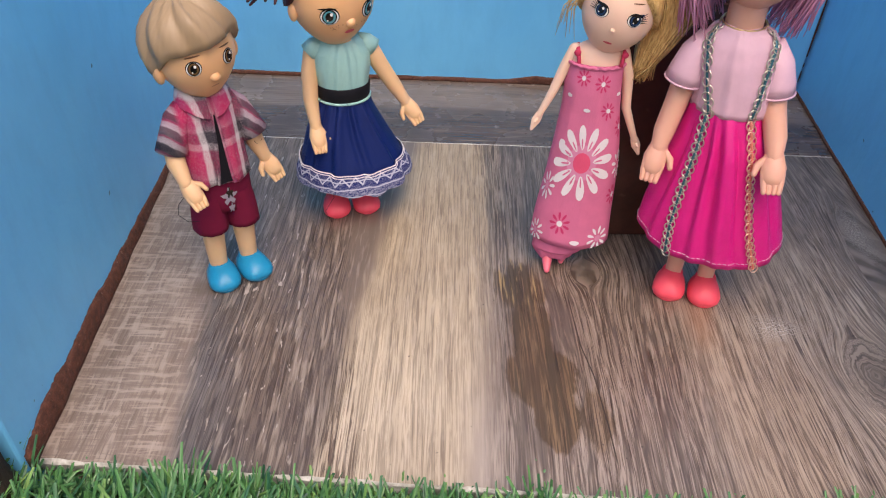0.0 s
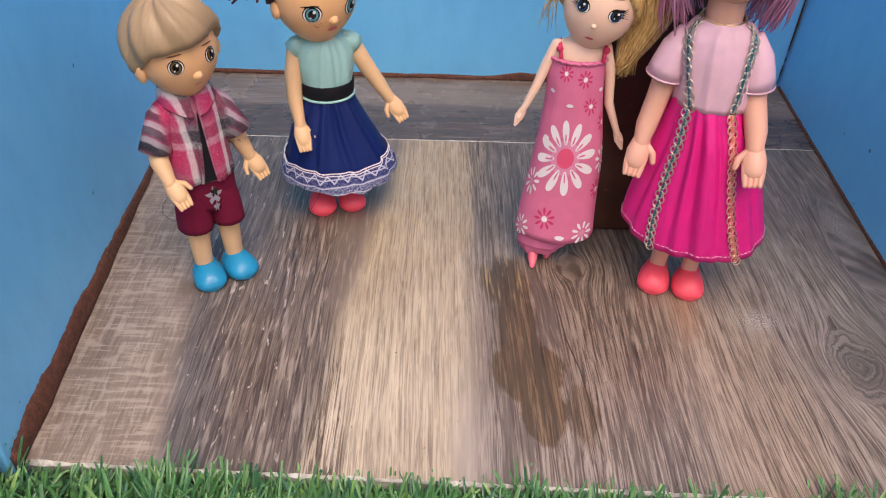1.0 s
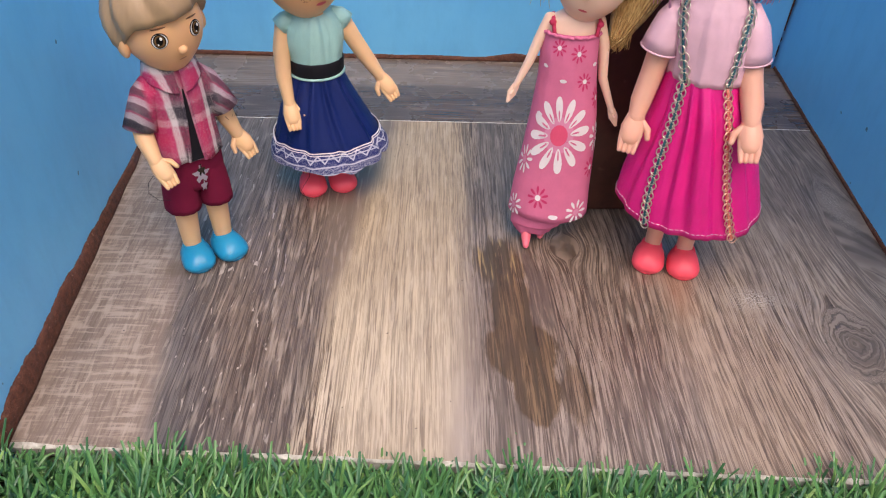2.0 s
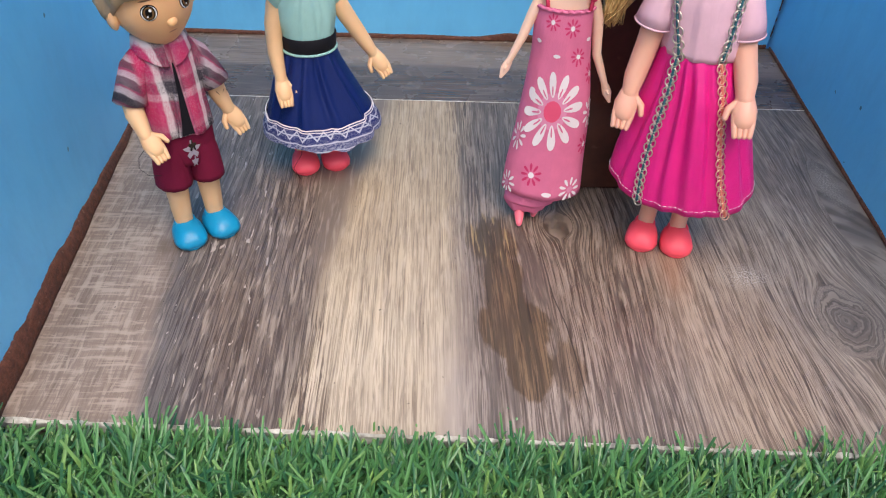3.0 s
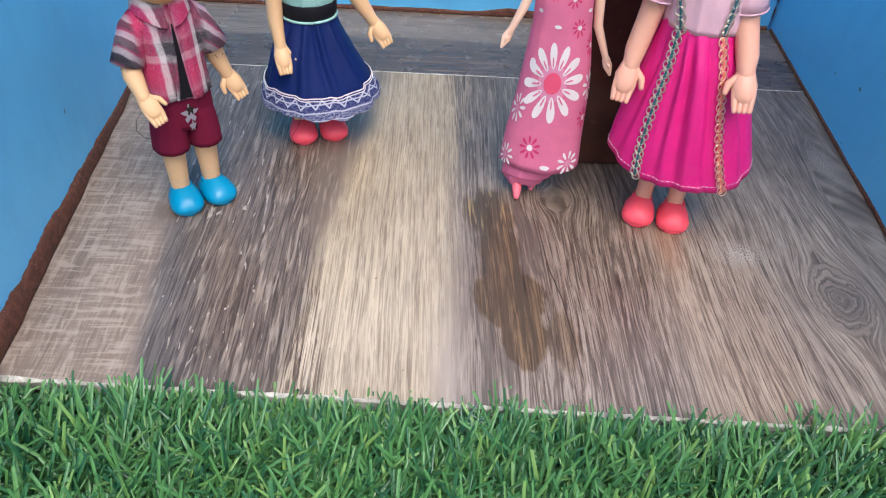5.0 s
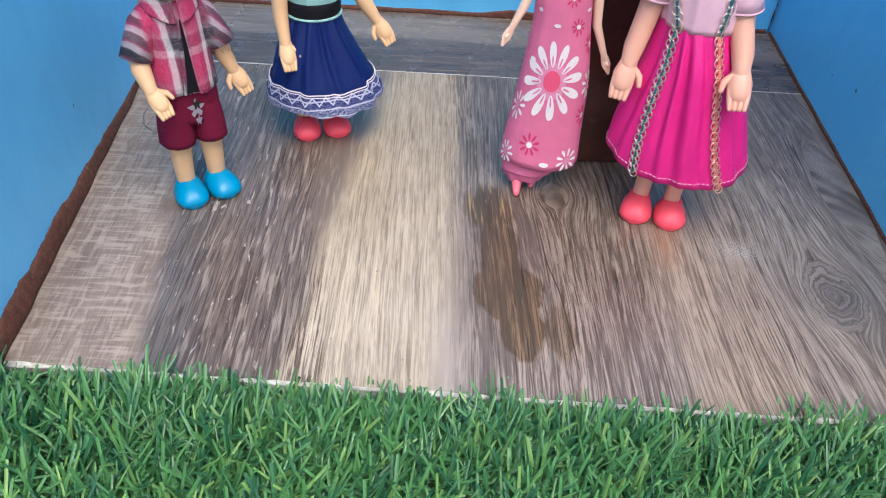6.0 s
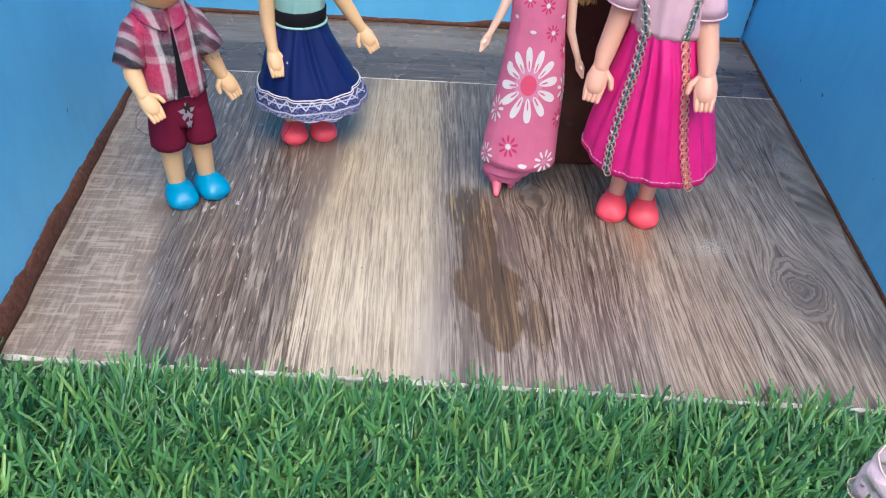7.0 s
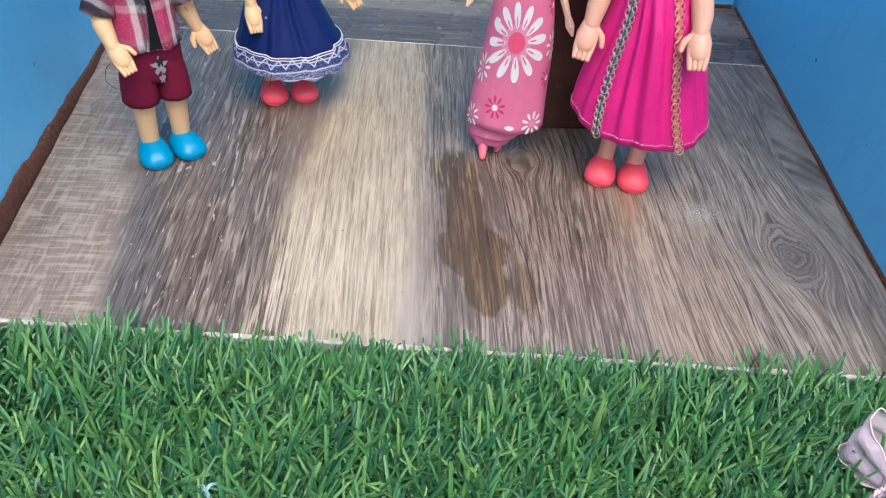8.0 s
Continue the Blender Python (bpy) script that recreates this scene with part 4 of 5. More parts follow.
def girl_doll():
    b = Body()
    for s in (-1, 1):
        clog(b, (s * 0.0107, -0.005, 0), s * 4, (0.0095, 0.0125, 0.0098), M_RED_SHOE)
        b.tube([(s * 0.0105, 0.001, 0.010), (s * 0.010, 0.001, 0.045)], [0.0055, 0.0065], M_SKIN_CREAM, 12)
    skirt = garment([(0.0345, 0.0050, 0, 0.0400, 0.035), (0.050, 0.003, 0, 0.0345, 0.030), (0.065, 0.001, 0, 0.0285, 0.0245), (0.080, 0, 0, 0.0215, 0.019), (0.0925, 0, 0, 0.0162, 0.0145)], 4, 0.04, 2.6, 0.0010, 0.002, True, ((-30, -20, 7, 0.14), (10, 4, 6, 0.12), (48, 36, 7, -0.14), (-70, -55, 8, -0.10)))
    wear(b, skirt, M_NAVY, 200, 20, 0.10, 1.0)
    # scalloped lace border with a cord above it
    nu = 120
    rings = []
    for j in range(6):
        v = 0.185 - 0.205 * j / 5
        ring = []
        for q in range(nu):
            sc = 0.0022 * abs(math.sin(radians(360 * q / nu * 7))) if j == 5 else 0
            ring.append(skirt(360 * q / nu, max(v, 0.0), 0.0009 + 0.0002 * j) - Vector((0, 0, (0.0012 + sc) if v < 0 else 0)))
        rings.append(ring)
    b.loft(rings, M_LACE, True)
    for v, r in ((0.185, 0.00042), (0.160, 0.00032)):
        pts = [skirt(360 * q / 96, v, 0.0013) for q in range(97)]
        b.tube(pts, [r] * 97, M_WHITE_PRINT, 5, False)
    bodice = garment([(0.088, 0, 0, 0.0163, 0.0146), (0.100, 0, 0, 0.0172, 0.0150), (0.112, 0, 0, 0.0192, 0.0152), (0.121, 0, 0, 0.0196, 0.0142), (0.1285, 0, 0, 0.0160, 0.0115), (0.133, 0, 0, 0.0100, 0.0085)], 4, 0.03, 2.2, creases=((-25, -10, 7, 0.10), (12, 4, 6, -0.10), (40, 25, 8, 0.08)))
    wear(b, bodice, M_TEAL, 110, 18)
    b.patch(bodice, 4, 0.95, 24, 0.075, 0.0006, M_SKIN_TAN)
    belt = garment([(0.0912, 0, 0, 0.0172, 0.0155), (0.0922, 0, 0, 0.0178, 0.0160), (0.0998, 0, 0, 0.0182, 0.0162), (0.1008, 0, 0, 0.0176, 0.0156)])
    wear(b, belt, M_BLACK, 48, 6)
    b.tube([Vector((0.0178 * math.sin(a), -0.0161 * math.cos(a), 0.0905)) for a in (2 * math.pi * q / 40 for q in range(41))], [0.0009] * 41, M_TEAL, 6, False)
    # cap-sleeve wings and arms
    for s, pts in ((-1, [(-0.0185, 0, 0.1225), (-0.0215, -0.001, 0.108), (-0.0225, -0.005, 0.090), (-0.0215, -0.013, 0.0745)]),
                   (1, [(0.0185, 0, 0.1225), (0.0255, -0.001, 0.109), (0.0345, -0.003, 0.094), (0.0415, -0.006, 0.083)])):
        b.tube([(s * 0.0105, 0, 0.1275), (s * 0.0165, 0, 0.1250), (s * 0.0205, 0, 0.1215)], [0.0052, 0.0064, 0.0066], M_TEAL, 18, False)
        b.tube(pts, [0.0056, 0.0056, 0.0050, 0.0036], M_SKIN_CREAM, 14)
        d = (Vector(pts[3]) - Vector(pts[2])).normalized()
        hand(b, pts[3], Vector(pts[3]) + d * 0.012 + Vector((0, -0.003, 0)), M_SKIN_CREAM, 1.2, s)
    b.tube([(0, 0, 0.128), (0, -0.001, 0.145)], [0.0080, 0.0078], M_SKIN_TAN, 14)
    turn = Euler((radians(0), radians(-1), radians(20))).to_matrix()
    face = head_shape((-0.0045, -0.002, 0.1600), (0.0265, 0.0252, 0.0290), turn, 0.24, 0.08)
    add_head(b, face, M_SKIN_TAN)
    for az in (-29, 29):
        add_eye(b, face, az, -10, 12.0, 9.0, M_EYE_TEAL)
        b.patch(face, az * 1.08, -1.0, 12, 0.9, 0.0012, M_EYE_DARK, 0, 14)
    rng = random.Random(8)
    for _ in range(16):
        b.patch(face, rng.choice((-1, 1)) * rng.uniform(8, 34), rng.uniform(-27, -20), 0.8, 0.7, 0.0003, M_FRECKLE, 0, 7)
    b.ball(face(0, -21, -0.0006), (0.0034, 0.0032, 0.0030), M_SKIN_TAN, 14, 10, None, turn)
    b.patch(face, 0, -32, 8.5, 2.6, 0.0004, M_LIP, 4, 16)
    for s in (-1, 1):
        b.ball(face(s * 90, -12, 0.0006), (0.0026, 0.0042, 0.0058), M_SKIN_TAN, 14, 10, None, turn)
    rings = []
    nu, nv = 64, 16
    for j in range(nv + 1):
        ring = []
        for q in range(nu):
            az = 360 * q / nu
            a = abs((az + 180) % 360 - 180)
            lo = 34 if a < 40 else (34 - (a - 40) * 0.75 if a < 90 else -4 - (a - 90) * 0.3)
            el = lo + (90 - lo) * (j / nv) * 0.995
            lift = -0.0004 if j == 0 else 0.0028 + 0.0006 * math.sin(radians(az * 19 + el * 3))
            ring.append(face(az, lo if j == 1 else el, lift))
        rings.append(ring)
    b.loft(rings, M_HAIR_RED, True, (False, True))
    # bunches of hair at both sides
    for s in (-1, 1):
        root = face(s * 102, 16, 0.002)
        for _ in range(34):
            e = root + turn @ Vector((s * rng.uniform(0.010, 0.026), rng.uniform(-0.008, 0.012), rng.uniform(-0.010, 0.010)))
            m = root.lerp(e, 0.5) + Vector((0, 0, rng.uniform(0.002, 0.008)))
            b.tube([root, m, e], [0.0022, 0.0020, 0.0008], M_HAIR_RED, 6)
    b.tube([(-0.012, -0.010, 0.036), (-0.014, -0.018, 0.020), (-0.0205, -0.016, 0.008), (-0.017, -0.020, 0.001)], [0.00014] * 4, M_THREAD_K, 5, False)
    return b


def flower(b, surf, cu, cv, ru, rv, mat, core, petals=10, lift=0.0004, slit=None, start=0.0):
    """A daisy print: petals round a core, on a surface whose u and v radii are ru and rv."""
    for q in range(petals):
        a = start + 360 * q / petals
        ca, sa = math.cos(radians(a)), math.sin(radians(a))
        for part, wide, m, l in ((0.68, 1.0, mat, lift), (0.52, 0.30, slit, lift * 1.8)):
            if m is None:
                continue
            i = b.slot(m)
            ln, wd = (0.34, 0.13) if wide == 1.0 else (0.14, 0.026)
            rim = []
            for w in range(14):
                t = 2 * math.pi * w / 14
                px, py = part + ln * math.cos(t), wd * math.sin(t) * (0.62 + 0.38 * (1 + math.cos(t)) / 2 * 1.4)
                rim.append(b.bm.verts.new(surf(cu + ru * (px * ca - py * sa), cv + rv * (px * sa + py * ca), l)))
            b.bm.faces.new(rim).material_index = i
    b.patch(surf, cu, cv, ru * 0.27, rv * 0.27, lift * 1.5, core, 0, 16)


def blonde_doll():
    b = Body()
    # pointed foot under the hem, and the other behind it
    b.tube([(-0.0125, 0.001, 0.020), (-0.0128, -0.003, 0.0105), (-0.0128, -0.0085, 0.0050), (-0.0130, -0.0150, 0.0026)], [0.0034, 0.0034, 0.0033, 0.0020], M_PINK_SHOE, 12)
    b.tube([(-0.0128, 0.003, 0.012), (-0.0128, 0.0035, 0.0010)], [0.0016, 0.0012], M_PINK_SHOE, 8)
    b.tube([(-0.002, 0.006, 0.020), (-0.002, 0.004, 0.0085), (-0.002, -0.001, 0.0038), (-0.003, -0.004, 0.0022)], [0.0034, 0.0032, 0.0030, 0.0018], M_PINK_SHOE, 12)
    under = garment([(0.0075, -0.008, 0, 0.0130, 0.0095), (0.0130, -0.008, 0, 0.0158, 0.0108), (0.0190, -0.008, 0, 0.0150, 0.0105), (0.030, -0.005, 0, 0.0170, 0.0110)], 5, 0.05, 1.0, 0.001)
    wear(b, under, M_ROSE, 56, 10)
    mid = garment([(0.0145, -0.0065, -0.001, 0.0172, 0.0118), (0.0185, -0.006, -0.001, 0.0178, 0.0118), (0.0280, -0.003, 0, 0.0190, 0.0118)], 4, 0.04, 2.0, 0.001)
    wear(b, mid, M_ROSE, 56, 6)
    dress = garment([(0.0232, 0.000, 0, 0.0262, 0.0165), (0.045, 0.000, 0, 0.0246, 0.0148), (0.070, 0.001, 0, 0.0224, 0.0145), (0.095, 0.001, 0, 0.0200, 0.0138), (0.118, 0, 0, 0.0172, 0.0128), (0.133, -0.001, 0, 0.0164, 0.0130), (0.1475, -0.001, 0, 0.0156, 0.0112)], 3, 0.022, 2.6, 0.001, creases=((34, 20, 12, 0.035), (-50, -30, 12, -0.035)))
    wear(b, dress, M_ROSE, 120, 30)
    flower(b, dress, -8, 0.445, 53, 0.175, M_WHITE_PRINT, M_CORAL_PRINT, 12, 0.0004, M_ROSE, 8)
    b.patch(dress, -8, 0.445, 25, 0.083, 0.0003, M_PALE_PRINT)
    for u, v, r in ((-26, 0.915, 0.7), (14, 0.885, 0.75), (30, 0.70, 0.7), (-22, 0.135, 0.75), (62, 0.60, 0.6), (58, 0.28, 0.6)):
        flower(b, dress, u, v, 21 * r, 0.082 * r, M_RED_PRINT, M_WHITE_PRINT, 9, 0.0004, None, 10 * u)
    for u, v, r in ((-64, 0.05, 0.8), (40, 0.055, 0.8), (-62, 0.30, 0.8), (66, 0.42, 0.8)):
        flower(b, dress, u, v, 22 * r, 0.085 * r, M_WHITE_PRINT, M_PALE_PRINT, 9, 0.0005, None, 5 * u)
    for u, v in ((-12, 0.70), (-52, 0.78), (4, 0.04), (56, 0.80), (-50, 0.52)):
        b.patch(dress, u, v, 7, 0.013, 0.0004, M_WHITE_PRINT, 0, 12)
    # gathered neckline, straps
    b.tube([dress(360 * q / 60, 0.985, 0.0004) + Vector((0, 0, 0.0006 * math.sin(q * 2.3))) for q in range(61)], [0.0010] * 61, M_ROSE, 6, False)
    for s in (-1, 1):
        b.tube([(s * 0.0115, -0.0085, 0.1465), (s * 0.0128, -0.0045, 0.1540), (s * 0.0125, 0.003, 0.1545), (s * 0.011, 0.009, 0.147)], [0.0011] * 4, M_STRAP, 6, False, 0.5)
        b.ball((s * 0.0130, -0.0060, 0.1525), (0.0020, 0.0014, 0.0020), M_STRAP, 8, 6)
    # chest, neck, thin arms
    chest = garment([(0.138, -0.001, 0, 0.0140, 0.0098), (0.148, -0.001, 0, 0.0150, 0.0095), (0.1535, -0.001, 0, 0.0135, 0.0075), (0.1575, 0, 0.0005, 0.0065, 0.0055), (0.170, 0, 0.001, 0.0052, 0.0052)])
    wear(b, chest, M_SKIN_PALE, 36, 14)
    arm = ([(-0.0140, 0, 0.1520), (-0.0190, -0.001, 0.1400), (-0.0235, -0.003, 0.1270), (-0.0300, -0.006, 0.1130)], [(0.0130, 0, 0.1520), (0.0180, 0, 0.1380), (0.0205, 0, 0.1180), (0.0285, -0.003, 0.0990)])
    for pts in arm:
        b.tube(pts, [0.0037, 0.0032, 0.0027, 0.0018], M_SKIN_PALE, 12)
        e = Vector(pts[3])
        d = (e - Vector(pts[2])).normalized()
        b.tube([e, e + d * 0.004, e + d * 0.009 + Vector((0, -0.001, 0))], [0.0024, 0.0028, 0.0010], M_SKIN_PALE, 10, True, 0.5)
        b.tube([e + d * 0.002, e + d * 0.005 + Vector((0, -0.002, 0.0016))], [0.0011, 0.0008], M_SKIN_PALE, 6)
    # head, tilted to one shoulder
    turn = Euler((radians(0), radians(11), radians(-12))).to_matrix()
    face = head_shape((0.0064, 0.000, 0.1762), (0.0198, 0.0192, 0.0242), turn, 0.24, 0.08, 1.04)
    add_head(b, face, M_SKIN_PALE)
    for az in (-27, 27):
        add_eye(b, face, az, 6, 11.5, 8.0, M_EYE_BLUE)
        ca = math.copysign(1, az)
        for q in range(5):
            b.tube([face(az + ca * 9, 11 - q * 1.6, 0.0008), face(az + ca * (17 + q * 0.8), 16 - q * 3.0, 0.0013)], [0.00026, 0.00012], M_EYE_DARK, 4, False)
        b.patch(face, az, 26, 11, 0.8, 0.0004, M_BROW, math.copysign(3, az), 12)
        b.patch(face, az * 1.06, 12.5, 12, 1.7, 0.0011, M_EYE_DARK, math.copysign(5, az), 14)
    b.ball(face(0, -13, -0.0004), (0.0015, 0.0019, 0.0014), M_SKIN_PALE, 12, 8, None, turn)
    b.patch(face, 0, -32, 8.5, 1.9, 0.0003, M_LIP, 0, 16)
    # hair: a ridged cap and a side tail of strands
    rings = []
    nu, nv = 90, 16
    for j in range(nv + 1):
        ring = []
        for q in range(nu):
            az = 360 * q / nu
            a = abs((az + 180) % 360 - 180)
            lo = 40 if a < 30 else (40 - (a - 30) * 0.9 if a < 80 else -5 - (a - 80) * 0.5)
            el = lo + (90 - lo) * (j / nv) * 0.995
            lift = -0.0003 if j == 0 else 0.0028 + 0.0005 * math.sin(az * 2.1 + el * 0.1) + 0.0004 * math.sin(az * 5.3)
            ring.append(face(az, lo if j == 1 else el, lift))
        rings.append(ring)
    b.loft(rings, M_BLONDE, True, (False, True))
    rng = random.Random(21)
    tail = [Vector(p) for p in ((0.014, 0.010, 0.194), (0.026, 0.008, 0.194), (0.035, 0.007, 0.183), (0.036, 0.006, 0.169), (0.031, 0.005, 0.155), (0.027, 0.004, 0.144), (0.025, 0.003, 0.138))]
    width = [0.0090, 0.0125, 0.0140, 0.0130, 0.0100, 0.0060, 0.0022]
    b.tube(tail, [w * 0.86 for w in width], M_BLONDE, 28)
    for q in range(420):
        a, k = rng.uniform(0, 6.283), 0.80 + 0.28 * rng.random()
        pts = []
        for p, w in zip(tail, width):
            a += rng.gauss(0, 0.05)
            pts.append(p + Vector((math.cos(a), 0.8 * math.sin(a), 0.25 * math.cos(a))) * w * k)
        pts[-1] += Vector((rng.gauss(0, 0.0025), rng.gauss(0, 0.002), rng.uniform(-0.004, 0.006)))
        r = rng.uniform(0.00030, 0.00065)
        b.tube(pts, [r] * 6 + [r * 0.3], M_BLONDE, 4, False)
    for q in range(14):
        root = face(rng.uniform(-110, -70), rng.uniform(0, 30), 0.001)
        e = root + Vector((rng.uniform(-0.014, -0.002), rng.uniform(-0.004, 0.004), rng.uniform(-0.030, -0.012)))
        b.tube([root, root.lerp(e, 0.5) + Vector((-0.004, 0, 0.002)), e], [0.0003, 0.0003, 0.0001], M_BLONDE, 4, False)
    return b


def pink_doll():
    b = Body()
    for s in (-1, 1):
        clog(b, (s * 0.0108 + 0.001, -0.006, 0), s * 4, (0.0098, 0.0125, 0.0108), M_RED_SHOE)
        b.tube([(s * 0.0100 + 0.001, 0.000, 0.012), (s * 0.0098 + 0.001, 0, 0.030), (s * 0.0095 + 0.002, 0, 0.060)], [0.0052, 0.0056, 0.0070], M_SKIN_PINK, 12)
    skirt = garment([(0.0485, 0.004, 0, 0.0435, 0.0290), (0.066, 0.002, 0, 0.0400, 0.0285), (0.090, 0.000, 0, 0.0340, 0.0255), (0.112, -0.002, 0, 0.0275, 0.0220), (0.1345, -0.006, 0, 0.0200, 0.0168)], 4, 0.05, -0.4, 0.0022, 0.008, True, ((-16, -20, 5, 0.13), (2, -7, 6, 0.17), (20, 8, 5, -0.13), (-58, -48, 8, 0.10), (60, 48, 8, -0.10)))
    wear(b, skirt, M_MAGENTA, 240, 26)
    # hem stitching
    for q in range(90):
        u = 4 * q
        b.tube([skirt(u, 0.050, 0.0003), skirt(u + 2.6, 0.050, 0.0003)], [0.00024, 0.00024], M_THREAD_W, 4, False)
    blouse = garment([(0.1325, -0.005, 0, 0.0213, 0.0175), (0.145, -0.006, 0, 0.0212, 0.0176), (0.160, -0.008, 0, 0.0215, 0.0165), (0.170, -0.009, 0, 0.0205, 0.0145), (0.1765, -0.0095, 0, 0.0160, 0.0115), (0.1795, -0.010, 0, 0.0105, 0.0092)], 5, 0.025, 1.1, creases=((-18, -8, 9, 0.05), (14, 6, 8, -0.05), (-62, -55, 8, 0.06), (65, 55, 8, -0.06)))
    wear(b, blouse, M_BLUSH, 110, 20)
    # gold piping at the neck
    b.tube([Vector((-0.010 + 0.0112 * math.sin(a), -0.0098 * math.cos(a), 0.1800 - 0.0015 * math.cos(a))) for a in (2 * math.pi * q / 36 for q in range(37))], [0.0005] * 37, M_GOLD, 6, False)
    b.tube([Vector((-0.010 + 0.0118 * math.sin(a), -0.0104 * math.cos(a), 0.1785 - 0.0018 * math.cos(a))) for a in (2 * math.pi * q / 36 for q in range(37))], [0.0006] * 37, M_GOLD, 5, False)
    for s, pts in ((-1, [(-0.0315, -0.002, 0.149), (-0.0335, -0.003, 0.132), (-0.0365, -0.008, 0.116), (-0.0375, -0.012, 0.108)]), (1, [(0.0135, -0.002, 0.149), (0.0165, -0.006, 0.137), (0.0205, -0.0140, 0.124), (0.0215, -0.0195, 0.117)])):
        cx = -0.009
        sh = Vector((cx + s * 0.0140, 0, 0.1690))
        e = Vector(pts[0])
        m = sh.lerp(e, 0.5) + Vector((s * 0.002, 0, 0.001))
        b.tube([sh, m, e + Vector((0, 0, 0.002)), e + Vector((s * 0.001, 0, -0.004))], [0.0082, 0.0090, 0.0100, 0.0106], M_BLUSH, 22, False)
        b.torus(e + Vector((s * 0.001, 0, -0.0040)), (-s * 0.16, 0, 1), 0.0104, 0.0006, M_BLUSH, 24, 6)
        b.tube(pts, [0.0066, 0.0064, 0.0060, 0.0046], M_SKIN_PINK, 14)
        d = (Vector(pts[3]) - Vector(pts[2])).normalized()
        hand(b, pts[3], Vector(pts[3]) + d * 0.014, M_SKIN_PINK, 1.45, s)
    # linked metal trims down the blouse and the skirt, like braces
    def chain(surf, u0, u1, v0, v1, n, ring, foil, bend=0.0):
        line = []
        for q in range(n):
            t = q / (n - 1)
            u, v = u0 + (u1 - u0) * t + bend * math.sin(math.pi * t), v0 + (v1 - v0) * t
            line.append((surf(u, v, 0.0009), (surf(u, v, 0.003) - surf(u, v, 0.0005)).normalized()))
        b.tube([p for p, _ in line], [0.0008] * n, foil, 6, False)
        for q in range(n):
            p, nn = line[q]
            d = line[min(q + 1, n - 1)][0] - line[max(q - 1, 0)][0]
            sd = d.normalized().cross(nn)
            b.torus(p + sd * 0.0006 * (1 if q % 2 else -1) + nn * 0.0004 * (q % 2), nn, 0.0023, 0.00040, ring, 14, 5, d, 1.1)
    chain(blouse, -58, -33, 0.84, 0.02, 17, M_SILVER, M_TEAL_FOIL)
    chain(blouse, 58, 28, 0.84, 0.02, 17, M_SILVER, M_TEAL_FOIL)
    chain(skirt, -34, -34, 0.985, 0.012, 33, M_SILVER, M_TEAL_FOIL, -4)
    chain(skirt, 31, 39, 0.985, 0.004, 33, M_COPPER, M_CORAL_FOIL, -6)
    b.tube([(-0.010, 0, 0.175), (-0.0105, -0.001, 0.199)], [0.0096, 0.0094], M_SKIN_PINK, 16)
    turn = Euler((radians(-3), radians(-3), radians(4))).to_matrix()
    face = head_shape((-0.0105, -0.001, 0.2215), (0.0275, 0.0262, 0.0300), turn, 0.24, 0.08)
    add_head(b, face, M_SKIN_PINK)
    for az in (-28, 28):
        add_eye(b, face, az, -2, 13, 11, M_EYE_BLUE)
    b.patch(face, 0, -34, 7, 2.4, 0.0004, M_LIP, 0, 14)
    rings = []
    nu, nv = 80, 14
    for j in range(nv + 1):
        ring = []
        for q in range(nu):
            az = 360 * q / nu
            a = abs((az + 180) % 360 - 180)
            lo = 36 if a < 35 else (36 - (a - 35) * 0.9 if a < 85 else -9 - (a - 85) * 0.45)
            el = lo + (90 - lo) * (j / nv) * 0.995
            lift = -0.0003 if j == 0 else 0.0032 + 0.0006 * math.sin(az * 2.3)
            ring.append(face(az, lo if j == 1 else el, lift))
        rings.append(ring)
    b.loft(rings, M_HAIR_PINK, True, (False, True))
    rng = random.Random(31)
    for q in range(340):
        side = rng.choice((-1, 1))
        root = face(side * rng.uniform(75, 150), rng.uniform(-20, 25), 0.0015)
        end = Vector((root.x + side * rng.uniform(-0.012, 0.004), root.y + rng.uniform(-0.001, 0.012), rng.uniform(0.168, 0.184)))
        mid1 = root.lerp(end, 0.45) + Vector((side * rng.uniform(0.002, 0.006), 0, 0))
        r = rng.uniform(0.0004, 0.0009)
        b.tube([root, mid1, end], [r, r, r * 0.3], M_HAIR_PINK, 5, False)
    return b


tagged(boy_doll().done("boy_doll", pose(-0.1725, 0.1560, 0, 0, 0, 34)), "boy doll in plaid shirt, maroon shorts and turquoise shoes", "doll")
tagged(girl_doll().done("girl_doll", pose(-0.1070, 0.2370, 0, 0, 0, 17)), "girl doll in mint top, navy lace-edged skirt and red shoes", "doll")
tagged(blonde_doll().done("slim_doll", pose(0.0470, 0.1800, 0, 0, 0, -3)), "slim blonde doll in a rose dress with daisy print", "doll")
tagged(pink_doll().done("tall_doll", pose(0.1230, 0.1560, 0, 0, 0, -14)), "pink-haired doll in blush blouse and magenta skirt with metal trims", "doll")


# ---------------- post behind the dolls ----------------
def post():
    bm = bmesh.new()
    bmesh.ops.create_cube(bm, size=1, matrix=Matrix.LocRotScale((0, 0, 0.0855), None, (0.070, 0.040, 0.171)))
    bmesh.ops.bevel(bm, geom=bm.edges[:], offset=0.002, segments=2, affect="EDGES")
    return link("brown_box", bm, [M_POST], smooth=False)


brown_box = post()
brown_box.matrix_world = pose(0.1000, 0.2300, 0.0002, 0, 0, 2)
tagged(brown_box, "upright dark-brown box standing behind the dolls", "box")


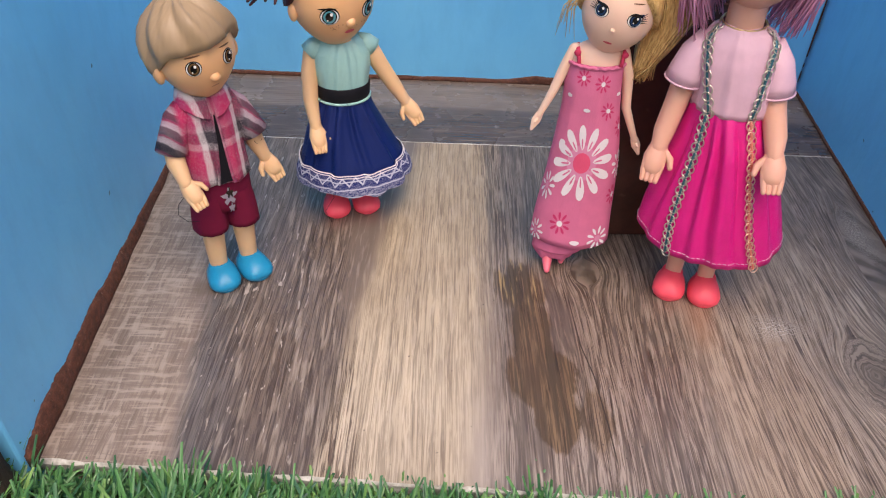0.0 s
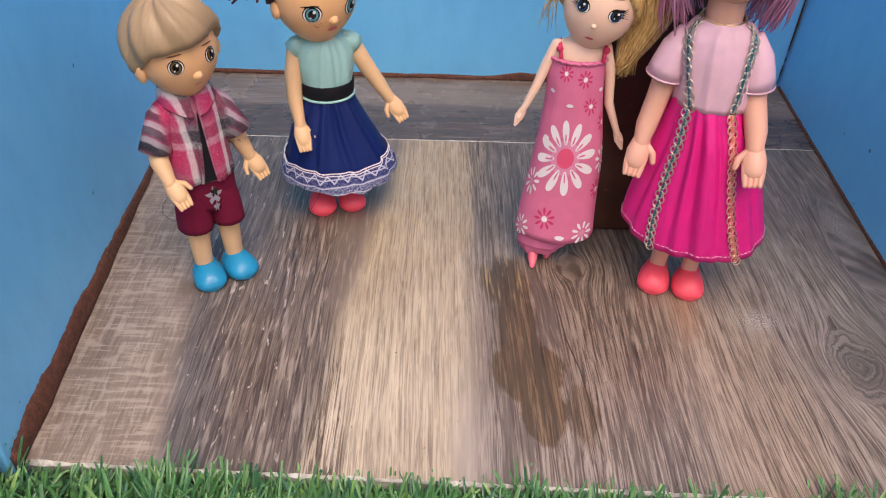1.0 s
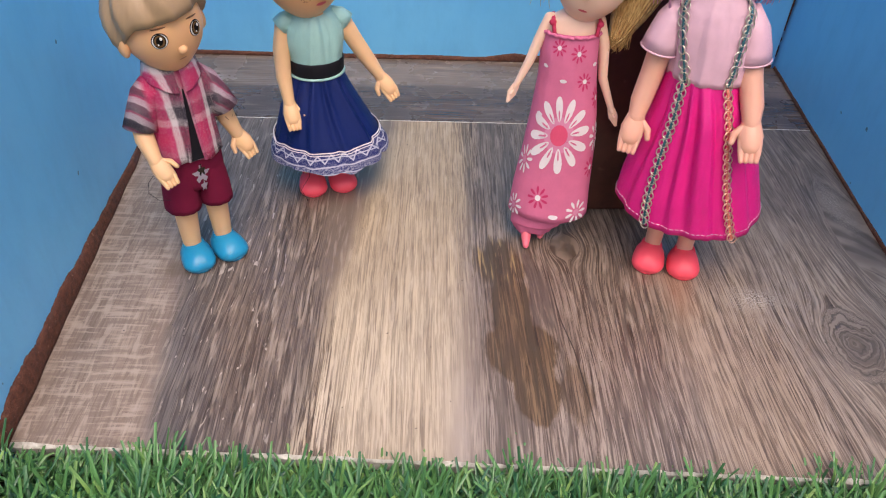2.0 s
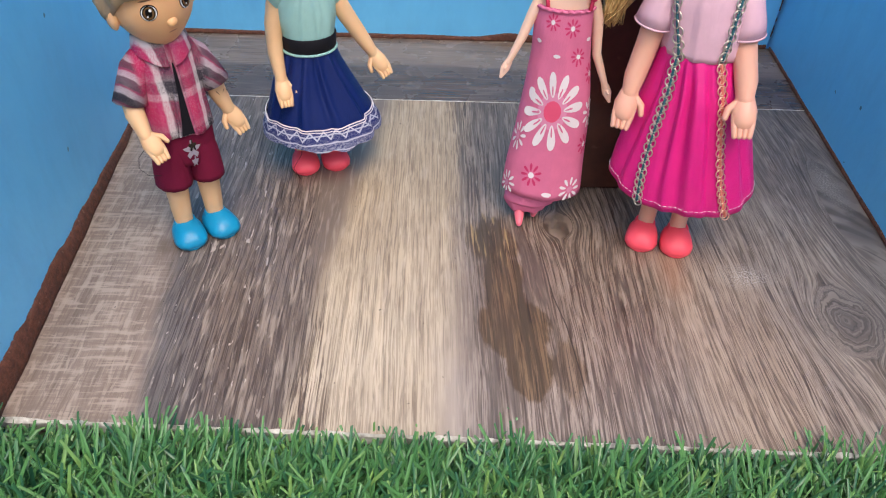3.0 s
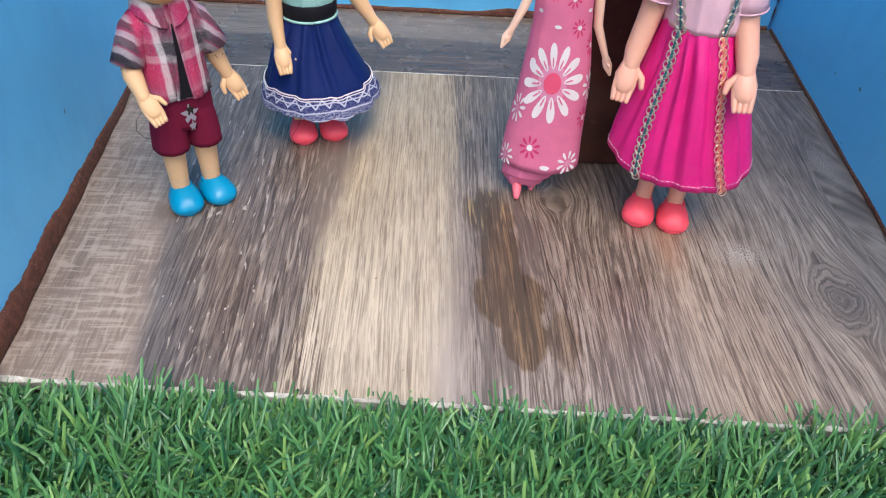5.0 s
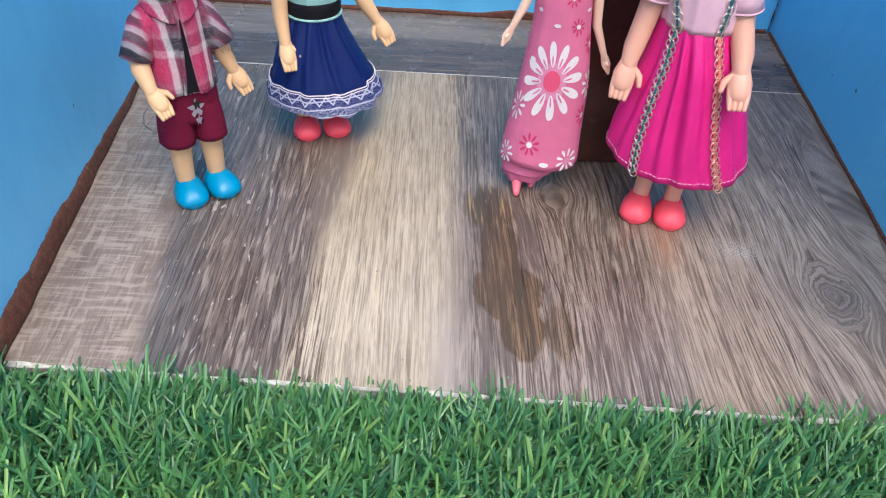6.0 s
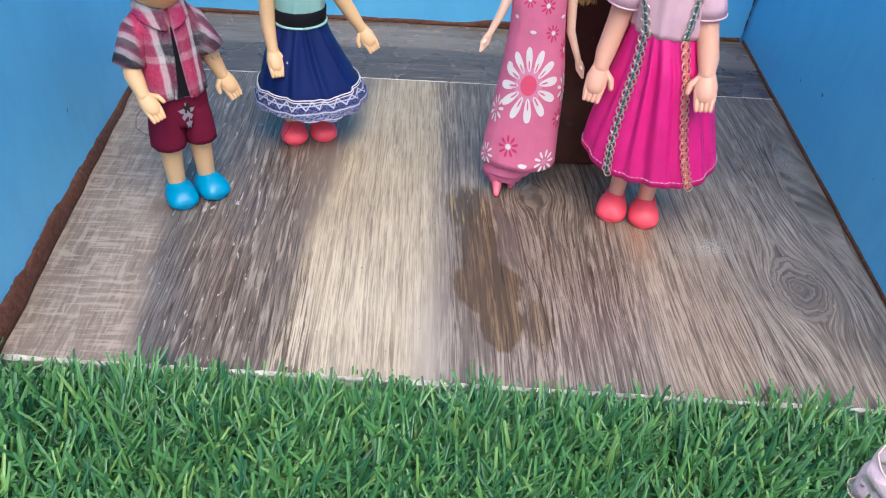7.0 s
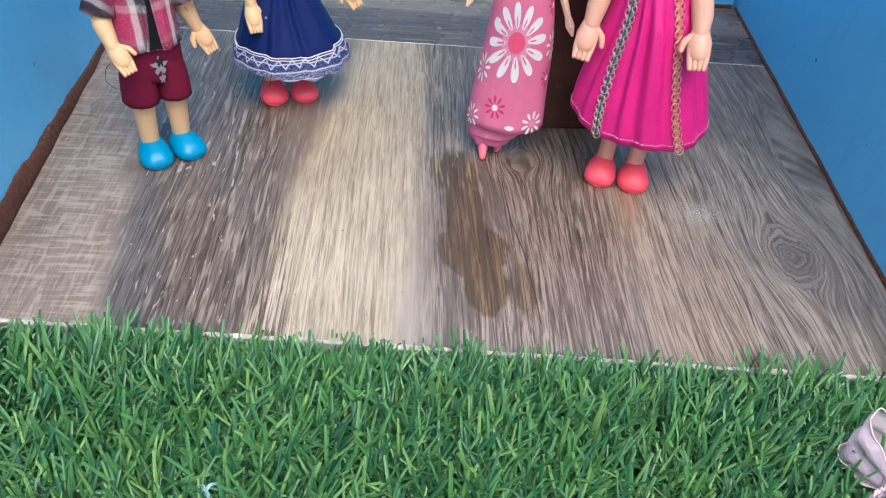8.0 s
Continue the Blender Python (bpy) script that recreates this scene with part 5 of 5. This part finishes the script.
# ---------------- bits round the front ----------------
def trunk():
    root = new("branch")
    root.location = (-0.2505, -0.012, -0.0160)
    b = Body()
    b.tube([(0.002, -0.001, 0.0), (0.001, 0, 0.012), (-0.001, 0, 0.030), (0.000, 0, 0.056), (-0.003, 0.002, 0.096), (-0.010, 0.010, 0.19), (0.010, 0.034, 0.232)], [0.016, 0.0130, 0.0115, 0.0110, 0.0095, 0.006, 0.002], M_BARK, 16)
    b.done("stem", Matrix()).parent = root
    for q, (dx, dy, dz, yaw, tip) in enumerate(((0.030, 0.050, 0.236, 60, 30), (0.022, 0.046, 0.240, 140, 20), (0.016, 0.036, 0.238, 20, 10))):
        lf = Body()
        rings = []
        for j in range(9):
            s = j / 8
            w = 0.0055 * math.sin(math.pi * min(1, s * 0.96 + 0.02)) ** 0.8
            rings.append([Vector((k * w, -0.022 * s, 0.0012 * abs(k) - 0.004 * s * s)) for k in (-1, -0.5, 0, 0.5, 1)])
        lf.loft(rings, M_GRASS, False)
        o = lf.done("leaf", pose(dx, dy, dz, tip, 0, yaw))
        o.parent = root
    return root


tagged(trunk(), "dark gnarled branch with a few green leaves beside the wall", "branch")


def organza_bow():
    """Lilac organza bow: pinched loops of ribbon with an overlocked edge, lying on the grass."""
    root = new("organza_bow")
    root.matrix_world = pose(0.1960, -0.0830, 0.008)

    def ribbon(name, spine, width, ruffle, phase):
        spine = [Vector(p) * 0.75 for p in spine]
        rings, n, m = [], 40, 10
        for j in range(n + 1):
            q = j / n * (len(spine) - 1)
            i = min(int(q), len(spine) - 2)
            f = q - i
            p0, p1, p2, p3 = (spine[min(max(i + o, 0), len(spine) - 1)] for o in (-1, 0, 1, 2))
            p = 0.5 * (2 * p1 + (p2 - p0) * f + (2 * p0 - 5 * p1 + 4 * p2 - p3) * f * f + (3 * p1 - p0 - 3 * p2 + p3) * f ** 3)
            t = j / n
            w = width(t) * 0.75
            ring = []
            for g in range(m + 1):
                u = g / m * 2 - 1
                wave = ruffle * abs(u) ** 2 * math.sin(t * 34 + phase + u) + 0.0016 * math.sin(u * 7 + t * 6 + phase)
                ring.append(p + Vector((0.45 * u * w + wave * 0.6, 0.30 * u * w + wave, 0.80 * u * w)))
            rings.append(ring)
        b = Body()
        b.loft(rings, M_ORGANZA, False)
        band = b.done(name, Matrix())
        band.parent = root
        for side in (0, -1):
            h = Body()
            h.tube([g[side] for g in rings], [0.0004] * (n + 1), M_HEM, 5, False)
            h.done("stitched_hem", Matrix()).parent = band
    pinch = lambda t: 0.003 + 0.012 * math.sin(math.pi * t) ** 0.8
    flare = lambda t: 0.003 + 0.014 * t ** 0.7
    ribbon("loop", [(0, 0, 0.008), (-0.010, 0.012, 0.012), (-0.014, 0.028, 0.016), (-0.002, 0.037, 0.018), (0.012, 0.028, 0.016), (0.002, 0.002, 0.012)], pinch, 0.0010, 0.0)
    ribbon("loop", [(0, 0, 0.008), (0.020, -0.014, 0.010), (0.036, -0.016, 0.014), (0.040, 0.000, 0.018), (0.024, 0.008, 0.016), (0.002, 0.002, 0.012)], pinch, 0.0010, 2.0)
    ribbon("tail", [(0, 0, 0.008), (-0.010, -0.003, 0.007), (-0.020, -0.009, 0.005), (-0.028, -0.016, 0.004)], flare, 0.0012, 1.0)
    ribbon("tail", [(0, 0, 0.008), (0.006, -0.012, 0.007), (0.008, -0.026, 0.005), (0.012, -0.040, 0.004)], flare, 0.0012, 3.0)
    k = Body()
    k.ball((0, 0, 0.007), (0.0040, 0.0045, 0.0045), M_ORGANZA, 18, 10, lambda p: p * (1 + 0.10 * math.sin(p.z * 1800)))
    k.done("knot", Matrix()).parent = root
    return root


tagged(organza_bow(), "sheer lilac organza bow with cream stitched edge on the grass", "bow")


def tape_curl():
    """A few curled slips of pale blue film lying in the grass."""
    b = Body()
    rng = random.Random(9)
    for q in range(3):
        a = rng.uniform(0, 6.28)
        d, s = Vector((math.cos(a), math.sin(a), 0)), Vector((-math.sin(a), math.cos(a), 0))
        rings = []
        for j in range(9):
            u = j / 8 - 0.5
            c = d * u * 0.011 + Vector((q * 0.003 - 0.003, 0, 0.003 * math.cos(u * 5) + 0.001 * q))
            rings.append([c - s * 0.0008, c + Vector((0, 0, 0.0002)), c + s * 0.0008])
        b.loft(rings, M_CELLO, False)
    return b.done("film_scrap", pose(-0.097, -0.086, 0.003))


tagged(tape_curl(), "curled scrap of pale blue plastic film in the grass", "scrap")
